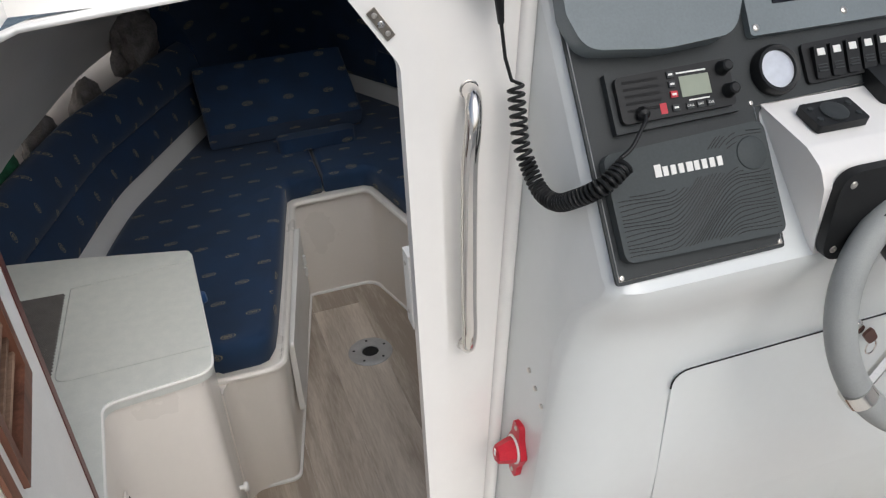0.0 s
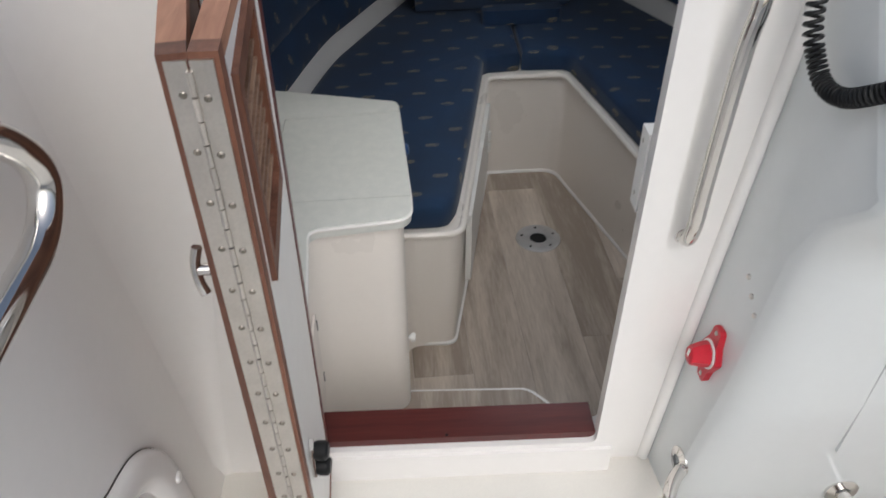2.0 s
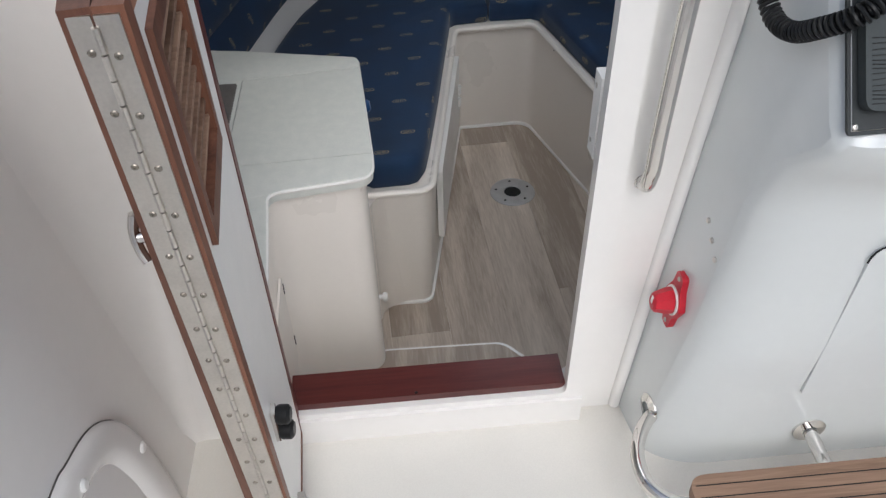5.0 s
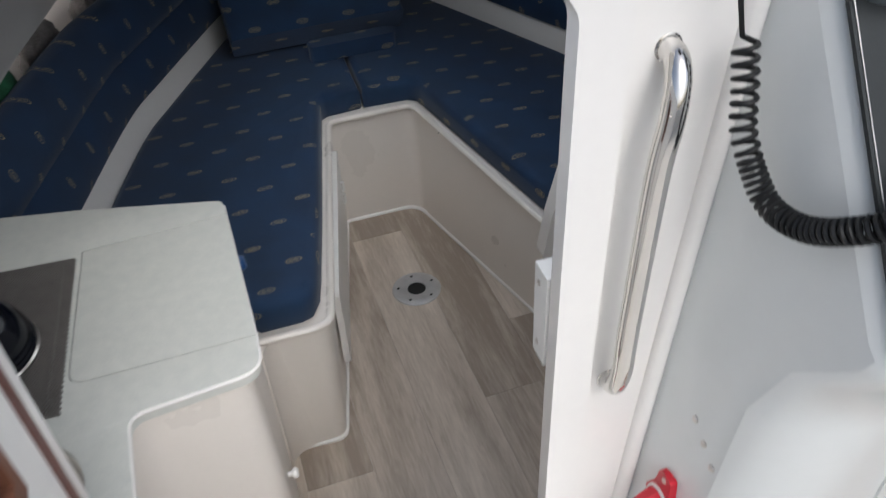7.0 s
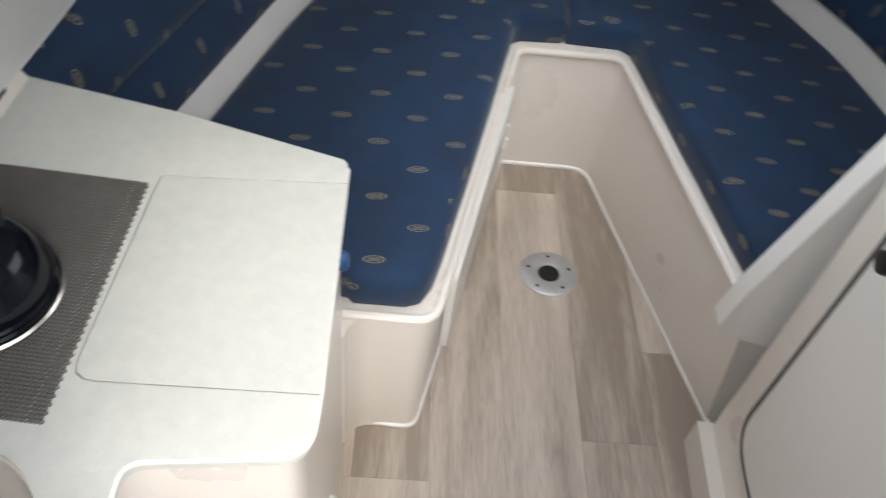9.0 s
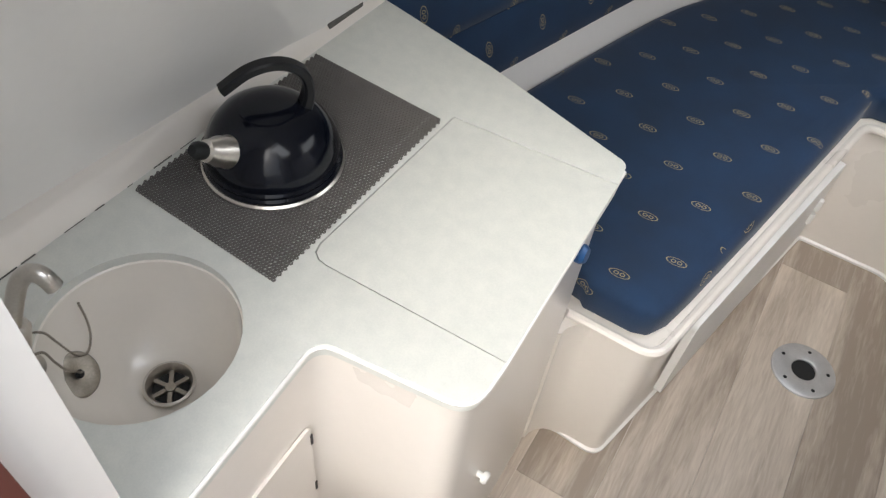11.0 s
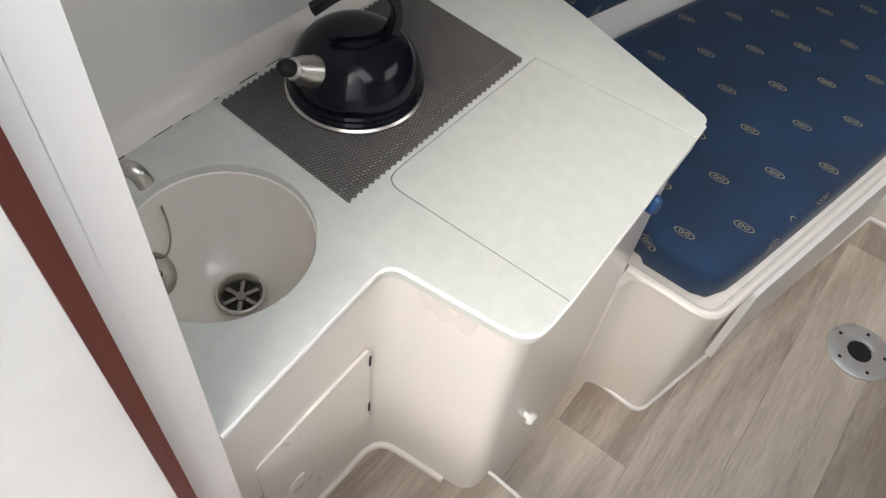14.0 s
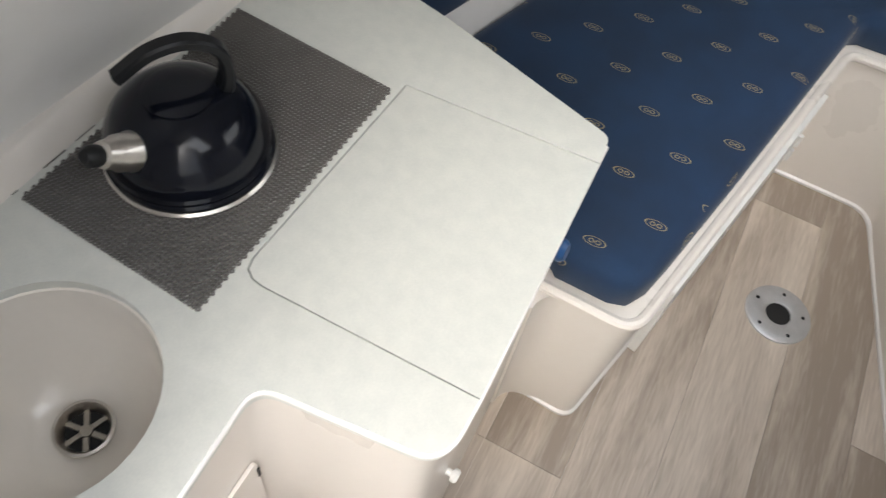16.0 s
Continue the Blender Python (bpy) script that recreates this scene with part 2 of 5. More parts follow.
def fillet(pts, r, n=5):
    """Round the corners of a closed outline; r is one radius or one for each corner."""
    out, k = [], len(pts)
    for i, p in enumerate(pts):
        ri = r[i] if isinstance(r, (list, tuple)) else r
        p, a, b = Vector(p), Vector(pts[i - 1]), Vector(pts[(i + 1) % k])
        if ri <= 0:
            out.append(tuple(p))
            continue
        u, v = (a - p), (b - p)
        lu, lv = u.length, v.length
        u, v = u / lu, v / lv
        half = math.acos(max(-1, min(1, u.dot(v)))) / 2
        d = min(ri / max(0.05, math.tan(half)), lu * 0.48, lv * 0.48)
        s, e = p + u * d, p + v * d
        for j in range(n + 1):
            t = j / n
            q = s.lerp(p, t).lerp(p.lerp(e, t), t)
            out.append(tuple(q))
    return out


def prism(bm, outline, lo, hi, axis="z", top=True, bottom=True, m=None):
    """Extrude a closed outline along an axis (z: x,y; y: x,z; x: y,z)."""
    def put(p, h):
        v = {"z": (p[0], p[1], h), "y": (p[0], h, p[1]), "x": (h, p[0], p[1])}[axis]
        return m @ Vector(v) if m else Vector(v)
    a = [bm.verts.new(put(p, lo)) for p in outline]
    b = [bm.verts.new(put(p, hi)) for p in outline]
    k = len(outline)
    for i in range(k):
        bm.faces.new((a[i], a[(i + 1) % k], b[(i + 1) % k], b[i]))
    if bottom:
        bm.faces.new(a[::-1])
    if top:
        bm.faces.new(b)
    return bm


def soft(bm, w, n=2, angle=30):
    edges = [e for e in bm.edges if len(e.link_faces) == 2 and e.calc_face_angle(0) > radians(angle)]
    bmesh.ops.bevel(bm, geom=edges, offset=w, segments=n, profile=0.6, affect="EDGES", clamp_overlap=True)
    return bm


def block(x0, x1, y0, y1, z0, z1, w=0.003, n=2, m=None):
    bm = bmesh.new()
    prism(bm, [(x0, y0), (x1, y0), (x1, y1), (x0, y1)], z0, z1, m=m)
    return soft(bm, w, n) if w else bm


def plate(outline, lo, hi, axis="z", w=0.003, n=2, m=None):
    bm = bmesh.new()
    prism(bm, outline, lo, hi, axis, m=m)
    return soft(bm, w, n) if w else bm


def spline(pts, n=8, closed=False):
    """A smooth line through points."""
    P = [Vector(p) for p in pts]
    k, out = len(P), []
    for i in range(k if closed else k - 1):
        p1, p2 = P[i], P[(i + 1) % k]
        p0 = P[i - 1] if closed or i else p1 * 2 - p2
        p3 = P[(i + 2) % k] if closed or i + 2 < k else p2 * 2 - p1
        for j in range(n):
            t = j / n
            out.append(0.5 * (2 * p1 + (p2 - p0) * t + (2 * p0 - 5 * p1 + 4 * p2 - p3) * t * t + (3 * p1 - p0 - 3 * p2 + p3) * t ** 3))
    if not closed:
        out.append(P[-1])
    return out


def tube(bm, path, r, n=12, closed=False, caps=True):
    """A round bar along a path; r is a radius or a function of 0..1."""
    P = [Vector(p) for p in path]
    k = len(P)
    T = []
    for i in range(k):
        a = P[i - 1] if closed or i else P[i]
        b = P[(i + 1) % k] if closed or i + 1 < k else P[i]
        T.append((b - a).normalized())
    up = Vector((0, 0, 1)) if abs(T[0].z) < 0.9 else Vector((1, 0, 0))
    nrm = (up - T[0] * up.dot(T[0])).normalized()
    rings = []
    for i in range(k):
        nrm = (nrm - T[i] * nrm.dot(T[i])).normalized()
        bi = T[i].cross(nrm)
        rad = r(i / max(1, k - 1)) if callable(r) else r
        rings.append([bm.verts.new(P[i] + rad * (math.cos(2 * math.pi * j / n) * nrm + math.sin(2 * math.pi * j / n) * bi)) for j in range(n)])
    for i in range(k if closed else k - 1):
        a, b = rings[i], rings[(i + 1) % k]
        for j in range(n):
            bm.faces.new((a[j], a[(j + 1) % n], b[(j + 1) % n], b[j]))
    if caps and not closed:
        bm.faces.new(rings[0][::-1])
        bm.faces.new(rings[-1])
    return bm


def lathe(bm, prof, n=32, m=None, cap=True):
    """Turn a profile of (radius, height) round z, then place it by m."""
    m = m or Matrix()
    rings = []
    for r, z in prof:
        if r < 1e-6:
            rings.append([bm.verts.new(m @ Vector((0, 0, z)))])
        else:
            rings.append([bm.verts.new(m @ Vector((r * math.cos(2 * math.pi * j / n), r * math.sin(2 * math.pi * j / n), z))) for j in range(n)])
    for a, b in zip(rings, rings[1:]):
        for j in range(n):
            if len(a) == 1 and len(b) > 1:
                bm.faces.new((a[0], b[j], b[(j + 1) % n]))
            elif len(b) == 1 and len(a) > 1:
                bm.faces.new((a[j], a[(j + 1) % n], b[0]))
            elif len(a) > 1:
                bm.faces.new((a[j], a[(j + 1) % n], b[(j + 1) % n], b[j]))
    if cap:
        for ring in (rings[0], rings[-1]):
            if len(ring) > 1:
                bm.faces.new(ring)
    return bm


def aim(at, normal, spin=0):
    """A placing whose z axis points along normal."""
    q = Vector(normal).to_track_quat("Z", "Y").to_matrix().to_4x4()
    return Matrix.Translation(at) @ q @ Matrix.Rotation(radians(spin), 4, "Z")


def screw(parent, at, normal, r=0.004, material=None, name="screw"):
    """A small dished screw head with a cross slot."""
    bm = bmesh.new()
    lathe(bm, [(r, 0), (r, 0.0006), (r * 0.75, 0.0016), (r * 0.3, 0.0018), (0.22 * r, 0.0006), (0, 0.0006)], 10, aim(at, normal), cap=False)
    return part(name, bm, material or BRUSHED, parent)


def lay_uv(ob, fn):
    me = ob.data
    uvs = me.uv_layers.new(name="UVMap")
    for loop in me.loops:
        uvs.data[loop.index].uv = fn(me.vertices[loop.vertex_index].co, loop)
    return ob


PORT_PHASE, STAR_PHASE = (0.0304, 0.0848), (0.1153, 0.0130)   # how each cushion was cut from the cloth


def box_uv(ob, turn=6.0, phase=(0.0077, 0.021)):
    """Lay the cloth's pattern on by each face's main direction, in metres."""
    me = ob.data
    uvs = me.uv_layers.new(name="UVMap")
    c, s = math.cos(radians(turn)), math.sin(radians(turn))
    for p in me.polygons:
        n = p.normal
        for li in p.loop_indices:
            v = me.vertices[me.loops[li].vertex_index].co
            if abs(n.z) >= max(abs(n.x), abs(n.y)) * 0.75:
                a, b = v.x, v.y
            elif abs(n.y) > abs(n.x):
                a, b = v.x, v.z + 0.03
            else:
                a, b = v.y, v.z + 0.03
            uvs.data[li].uv = (a * c + b * s + phase[0], -a * s + b * c + phase[1])
    return ob


def sheet_with_holes(outer, holes, lo, hi, axis="z"):
    """A flat sheet with openings right through it."""
    bm = bmesh.new()
    edges = []
    for loop in (outer, *holes):
        vs = [bm.verts.new((p[0], p[1], 0)) for p in loop]
        edges += [bm.edges.new((vs[i], vs[(i + 1) % len(vs)])) for i in range(len(vs))]
    bmesh.ops.triangle_fill(bm, edges=edges, use_beauty=True)
    faces = bm.faces[:]
    ret = bmesh.ops.extrude_face_region(bm, geom=faces)
    up = [v for v in ret["geom"] if isinstance(v, bmesh.types.BMVert)]
    for v in bm.verts:
        v.co.z = lo
    for v in up:
        v.co.z = hi
    for v in bm.verts:
        a, b, h = v.co
        v.co = {"z": (a, b, h), "y": (a, h, b), "x": (h, a, b)}[axis]
    return bm


def sweep(curve, prof, closed=False):
    """Carry a profile of (outward offset, z) along a plan line; outward is to the line's left."""
    bm = bmesh.new()
    C = [Vector((p[0], p[1])) for p in curve]
    rows = []
    for i, p in enumerate(C):
        t = (C[min(i + 1, len(C) - 1)] - C[max(i - 1, 0)]).normalized()
        nrm = Vector((-t.y, t.x))
        rows.append([bm.verts.new((*(p + nrm * o), z)) for o, z in prof])
    k = len(prof)
    for a, b in zip(rows, rows[1:]):
        for j in range(k if closed else k - 1):
            bm.faces.new((a[j], a[(j + 1) % k], b[(j + 1) % k], b[j]))
    if closed:
        bm.faces.new(rows[0][::-1])
        bm.faces.new(rows[-1])
    return bm


MID = 0.63  # the boat's middle line


def mirror(pts):
    return [(2 * MID - p[0], *p[1:]) for p in pts]


# plan lines, port side, from aft to the bow
SEAT = [(-0.36, 0.85), (-0.33, 1.0), (-0.25, 1.34), (-0.13, 1.83), (-0.03, 2.08), (0.25, 2.69), (0.44, 3.02), (0.63, 3.2)]
DECK = [(-0.438, 0.05), (-0.424, 0.30), (-0.384, 1.0), (-0.365, 1.5), (-0.31, 1.9), (-0.19, 2.5), (0.05, 3.1), (0.33, 3.45), (0.63, 3.6)]
seat_line = [tuple(p) for p in spline([(x, y, 0) for x, y in SEAT], 6)]
deck_line = [tuple(p) for p in spline([(x, y, 0) for x, y in DECK], 6)]
SEAT_Z, CUSH_Z, TOP_Z, STEP_Z, SOLE_Z = 0.45, 0.54, 0.885, 0.31, 0.57

# ---------------------------------------------------------------- the cabin's setting
# cabin sole with boards
floor = tagged(link("floor", block(-0.10, 1.35, 0.10, 2.05, -0.05, -0.004, 0), GEL), "pale washed oak vinyl plank floor of the cabin", "floor", kind="structure")

# moulded berth base round the foot well
WELL = [(0.312, 0.918), (0.474, 1.895), (0.777, 1.912), (0.972, 1.03)]
WELL_BOT = [(0.296, 0.925), (0.489, 1.915), (0.770, 1.925), (1.03, 1.03)]
outer = [(1.62, 1.03), (1.62, 3.7), (-0.5, 3.7), (-0.5, 0.915)]
full_top = fillet(WELL + outer, [0.05, 0.045, 0.05, 0, 0, 0, 0, 0], 6)
full_bot = fillet(WELL_BOT + outer, [0.035, 0.02, 0.08, 0, 0, 0, 0, 0], 6)
well_top, well_bot = full_top[:22], full_bot[:22]
bm = bmesh.new()
ring_t = [bm.verts.new((x, y, SEAT_Z)) for x, y in full_top]
ring_b = [bm.verts.new((x, y, -0.004)) for x, y in full_bot]
bm.faces.new(ring_t)
for i in range(len(ring_t)):
    j = (i + 1) % len(ring_t)
    bm.faces.new((ring_b[i], ring_b[j], ring_t[j], ring_t[i]))
berth = tagged(link("berth_moulding", bm, GEL), "cream moulded V-berth base round a foot well", "berth base", kind="structure")
bm = bmesh.new()
lip = [(0.13, 0.915)] + well_top + [(0.99, 1.03)]
tube(bm, [(x, y, SEAT_Z - 0.006) for x, y in lip], 0.0115, 10)
part("rim", bm, GEL, berth, "rounded rim of the well")
bm = bmesh.new()
prism(bm, [(0.128, 0.945), (0.128, 0.860)] + [(0.140 + 0.055 * (1 - math.cos(radians(15 * k))), 0.865 + 0.055 * math.sin(radians(15 * k))) for k in range(7)] + [(0.215, 0.923), (0.215, 0.945)], -0.003, SEAT_Z - 0.012)
part("corner_cove", bm, GEL, berth, smooth=50)
bm = bmesh.new()
tube(bm, [(x, y, 0.004) for x, y in [(0.13, 0.93)] + well_bot + [(1.035, 1.0)]], 0.008, 6)
part("cove_trim", bm, GELW, berth, "white sealant bead along the floor")
for x, y, z in ((0.822, 1.72, 0.430), (0.876, 1.49, 0.430), (0.932, 1.24, 0.430)):
    screw(berth, (x - 0.004, y, z), (-1, -0.2, 0.1), 0.004, BLACK)
# locker door on the port side of the well, hinged and slightly proud
mdoor = Matrix.Translation((0.328, 1.045, 0.0)) @ Matrix.Rotation(radians(-9.8), 4, "Z")
ldoor = part("locker_door", plate(fillet([(0.03, 0.13), (0.76, 0.13), (0.76, 0.40), (0.03, 0.40)], 0.02), 0.004, 0.022, "x", 0.003, 2, m=mdoor), WHITEP, berth, "white plastic locker door")
for y in (0.70,):
    for z in (0.22, 0.27):
        bm = bmesh.new()
        tube(bm, [mdoor @ Vector((0.026, y, z)), mdoor @ Vector((0.026, y, z + 0.035))], 0.007, 8)
        part("hinge", bm, WHITEP, ldoor)

# step inside the door
stepo = fillet([(-0.03, 0.10), (0.49, 0.10), (0.50, 0.40), (0.45, 0.455), (0.17, 0.463), (-0.03, 0.45)], [0, 0, 0.04, 0.05, 0.01, 0.01], 6)
step = tagged(link("entry_step", plate(stepo, -0.004, STEP_Z, "z", 0.006), GELW), "white moulded step inside the door with an oak vinyl tread", "step", kind="structure")
part("tread", plate(fillet([(-0.028, 0.11), (0.484, 0.11), (0.492, 0.394), (0.445, 0.4475), (0.172, 0.455), (-0.028, 0.443)], [0, 0, 0.04, 0.05, 0.01, 0.02], 6), STEP_Z - 0.003, STEP_Z + 0.003, "z", 0.0008, 1), OAK, step, "washed oak vinyl tread")

# hull side strip, shelf and upper side liner, both sides
for side in (0, 1):
    sl = [(x, y) for x, y, _ in seat_line]
    dl = [(x, y) for x, y, _ in deck_line]
    prof_s = [(-0.02, SEAT_Z), (0.0, CUSH_Z - 0.01), (0.02, 0.58), (0.035, 0.615), (0.05, 0.63)]
    if side:
        sl, dl = mirror(sl)[::-1], mirror(dl)[::-1]
    name = "side_liner_" + ("starboard" if side else "port")
    strip = tagged(link(name, sweep(sl, prof_s + [(0.30, 0.64)]), GELW), "pale moulded hull side strip above the berth", "wall liner", kind="structure")

# coachroof liner, open at the sliding hatch and at an added, unseen deck hatch
bm = bmesh.new()
G = (0.0, 0.0, 0.02, 0.25, 0.44, 0.82, 0.95, 0.985, 1.0)
Hh = (-0.10, 0.0, 0.0, 0.05, 0.09, 0.21, 0.43, 0.72, 1.0)
rows = []
for x, y, _ in deck_line:
    rz = 1.635 - 0.15 * y
    rows.append([(x + (MID - x) * h, y, 0.905 + (rz - 0.905) * g) for g, h in zip(G, Hh)])
def liner_half(rows, hatch):
    grid = [[bm.verts.new(p) for p in r] for r in rows]
    for i in range(len(grid) - 1):
        ymid = (rows[i][0][1] + rows[i + 1][0][1]) / 2
        for j in range(len(G) - 1):
            if (hatch and j >= 6 and ymid < 0.45) or (j == 7 and 0.75 < ymid < 1.72):
                continue
            bm.faces.new((grid[i][j], grid[i + 1][j], grid[i + 1][j + 1], grid[i][j + 1]))
liner_half(rows, True)
liner_half([mirror(r) for r in rows], False)
bmesh.ops.remove_doubles(bm, verts=bm.verts[:], dist=0.0005)
ceiling = tagged(link("ceiling", bm, GELW, smooth=60), "smooth cream coachroof liner over the cabin", "ceiling", kind="structure")
so = ceiling.modifiers.new("thick", "SOLIDIFY")
so.thickness, so.offset = 0.012, 1

part("hatch_coaming", block(-0.02, 0.66, 0.445, 0.50, 1.555, 1.70, 0.012, 3), GELW, ceiling, "white coaming of the open sliding hatch")
part("hatch_side", block(-0.03, 0.015, 0.05, 0.50, 1.555, 1.70, 0.012, 3), GELW, ceiling)
# outer hull behind shelf and berths, closing the cabin
bm = bmesh.new()
hp = [(x - 0.14, y) for x, y, _ in deck_line]
hull_pts = hp + mirror(hp)[::-1]
lo = [bm.verts.new((x, y, 0.3)) for x, y in hull_pts]
hi = [bm.verts.new((x, y, 0.96)) for x, y in hull_pts]
for i in range(len(lo) - 1):
    bm.faces.new((lo[i], lo[i + 1], hi[i + 1], hi[i]))
hull = tagged(link("hull_lining", bm, GEL), "plain cream hull lining behind the berths", "wall", kind="structure")
so = hull.modifiers.new("thick", "SOLIDIFY")
so.thickness, so.offset = 0.015, 0

# pane of the deck hatch added to let light in, and the water outside
def added_hatch_pane(rows):
    bm = bmesh.new()
    sel = [r for r in rows if 0.72 < r[0][1] < 1.78]
    g = [[bm.verts.new(r[7]), bm.verts.new(r[8]), bm.verts.new(mirror(r)[7])] for r in sel]
    for a, b in zip(g, g[1:]):
        for i in (0, 1):
            bm.faces.new((a[i], b[i], b[i + 1], a[i + 1]))
    pane = tagged(link("added_hatch", bm, GLASS, smooth=60), "clear pane of an added, unseen deck hatch over the foot well", "window", kind="structure")
    pane.visible_shadow = False
    bm = bmesh.new()
    tube(bm, [r[7] for r in sel] + [mirror(r)[7] for r in sel[::-1]], 0.010, 6, closed=True)
    part("added_hatch_frame", bm, BRUSHED, pane, "plain frame of the added hatch")
added_hatch_pane(rows)
bm = bmesh.new()
bmesh.ops.create_grid(bm, x_segments=4, y_segments=4, size=1500, matrix=Matrix.Translation((0, 0, -0.62)))
tagged(link("water", bm, WATER), "grey rippled harbour water", "water", kind="structure")

# ---------------------------------------------------------------- bulkhead with the door opening
OPEN = fillet([(0.0, 0.645), (0.505, 0.645), (0.520, 1.535), (0.428, 1.645), (0.428, 1.84), (0.0, 1.84)], [0.0, 0.015, 0.03, 0.03, 0.0, 0.0], 5)
NOTCH = [(2.0, -0.05), (2.0, 1.80), (0.428, 1.80)] + OPEN[1:-2][::-1] + [OPEN[0], (0.0, 1.64), (-0.06, 1.66), (-0.75, 1.66), (-0.75, -0.05)]
NOTCH = [p for p in NOTCH if p[1] < 1.81]
bm = bmesh.new()
prism(bm, NOTCH, 0.05, 0.085, "y")
bulk = tagged(link("wall_bulkhead", bm, GELW), "cream moulded bulkhead round the open companionway", "wall", kind="structure")
IN = fillet([(0.0, 1.64), (0.0, 0.645), (0.4905, 0.645), (0.4985, 1.535), (0.4265, 1.645), (0.4265, 1.80)], [0, 0, 0.015, 0.03, 0.03, 0], 5)
OUT = fillet([(-0.03, 1.64), (-0.03, 0.605), (0.530, 0.605), (0.545, 1.545), (0.470, 1.665), (0.470, 1.80)], [0, 0, 0.03, 0.05, 0.05, 0], 5)
bm = plate(IN + OUT[::-1], 0.028, 0.0503, "y", 0.007, 3)
part("door_surround", bm, GELW, bulk, "raised white moulded door surround")
sill = part("sill", block(0.004, 0.4905, 0.040, 0.108, 0.630, 0.660, 0.004), MAHOG, bulk, "dark red varnished mahogany sill")
screw(sill, (0.225, 0.045, 0.6605), (0, 0, 1), 0.003, BLACK)
part("riser", block(0.0, 0.52, 0.022, 0.05, SOLE_Z - 0.002, 0.632, 0.012, 4), GELW, bulk)
strike = part("strike_plate", block(0.494, 0.516, 0.055, 0.086, 1.13, 1.255, 0.002), WHITEP, bulk, "white plastic strike plate")
for z in (1.15, 1.235):
    screw(strike, (0.4945, 0.075, z), (-1, 0, 0), 0.004)
cc, cd, cn = Vector((0.4790, 1.5870)), Vector((-0.548, 0.837)), Vector((0.837, 0.548))
catch = part("catch_plate", plate([tuple(cc + cd * a + cn * b) for a, b in ((-0.020, -0.0060), (-0.020, 0.0060), (0.020, 0.0060), (0.020, -0.0060))], 0.0250, 0.029, "y", 0.001), BRONZE, bulk, "dull steel catch plate on the chamfer")
for q in (-0.013, 0.0, 0.013):
    screw(catch, (cc.x + cd.x * q, 0.0250, cc.y + cd.y * q), (0, -1, 0), 0.0034 if q else 0.0045, BRUSHED if q else STEEL)

# ---------------------------------------------------------------- cockpit setting
tagged(link("cockpit_floor", block(-0.9, 2.2, -2.6, 0.05, SOLE_Z - 0.05, SOLE_Z, 0), NONSKID), "cream non-skid moulded cockpit sole", "floor", kind="structure")
bm = bmesh.new()
prism(bm, [(-0.175, SOLE_Z - 0.03), (-0.19, SOLE_Z + 0.05), (-0.23, 1.75), (-0.33, 1.78), (-0.33, SOLE_Z - 0.03)], -2.6, 0.05, "y")
soft(bm, 0.02, 3)
cove_z = [0.56 + 0.12 * k for k in range(11)]
bmc = bmesh.new()
rows_c = []
for z in cove_z:
    wx, rad = -0.19 - 0.04 * (z - 0.62) / 1.13, 0.022 + 0.155 * max(0.0, z - 0.62)
    rows_c.append([bmc.verts.new((wx - 0.004, 0.052, z))] + [bmc.verts.new((wx - 0.001 + rad * (1 - math.cos(radians(9 * k))), 0.049 - rad + rad * math.sin(radians(9 * k)), z)) for k in range(11)])
for r0, r1 in zip(rows_c, rows_c[1:]):
    for k in range(12):
        bmc.faces.new((r0[k], r0[(k + 1) % 12], r1[(k + 1) % 12], r1[k]))
cwall = tagged(link("wall_cockpit_port", bm, GELW), "cream moulded cockpit side with a round-topped locker", "wall", kind="structure")
part("corner_cove", bmc, GELW, cwall, smooth=60)

# unseen walls, added to temper light and reflections on the console
for name, geo, lab in (("unseen_wall_starboard", block(1.60, 1.70, -2.6, 0.05, SOLE_Z - 0.03, 1.30, 0.02, 3), "plain cream side wall, unseen, added to shape the light"), ("unseen_wall_aft", block(-0.33, 1.70, -2.70, -2.60, SOLE_Z - 0.03, 1.35, 0.02, 3), "plain cream aft wall, unseen, added to shape the light")):
    tagged(link(name, geo, GELW), lab, "wall" if "wall" in name else "roof", kind="structure")

# ---------------------------------------------------------------- galley
galley = thing("galley_unit", "cream moulded galley cabinet with a stepped front recess", "cabinet")
BODY = fillet([(-0.55, 0.0865), (-0.030, 0.0865), (-0.036, 0.375), (0.160, 0.402), (0.137, 0.86), (-0.40, 0.965), (-0.55, 0.965)], [0, 0, 0.05, 0.045, 0.02, 0, 0], 7)
bm = bmesh.new()
prism(bm, BODY, 0.0, 0.8612, top=False)
part("body", bm, GEL, galley)
EDGE = fillet([(-0.46, 0.0865), (-0.003, 0.0865), (-0.026, 0.366), (0.175, 0.395), (0.1735, 0.4705)], [0, 0, 0.03, 0.045, 0], 6)
LID = [(0.1735, 0.4705), (-0.086, 0.4572), (-0.1005, 0.4590), (-0.1115, 0.4665), (-0.116, 0.480), (-0.116, 0.802), (0.1525, 0.829)]
FORE = fillet([(0.1525, 0.829), (0.146, 0.877), (-0.130, 0.945), (-0.41, 0.995), (-0.46, 0.995)], [0, 0.02, 0, 0, 0], 6)
SINK_C = (-0.196, 0.250)
def circle(c, r, n=40):
    return [(c[0] + r * math.cos(2 * math.pi * i / n), c[1] + r * math.sin(2 * math.pi * i / n)) for i in range(n)]
wt = sheet_with_holes(EDGE + LID[1:-1] + FORE, [circle(SINK_C, 0.119)], 0.861, TOP_Z, "z")
soft(wt, 0.005, 3, 60)
worktop = tagged(link("worktop", wt, TOPW), "pale speckled laminate galley worktop with a round sink cutout", "worktop")
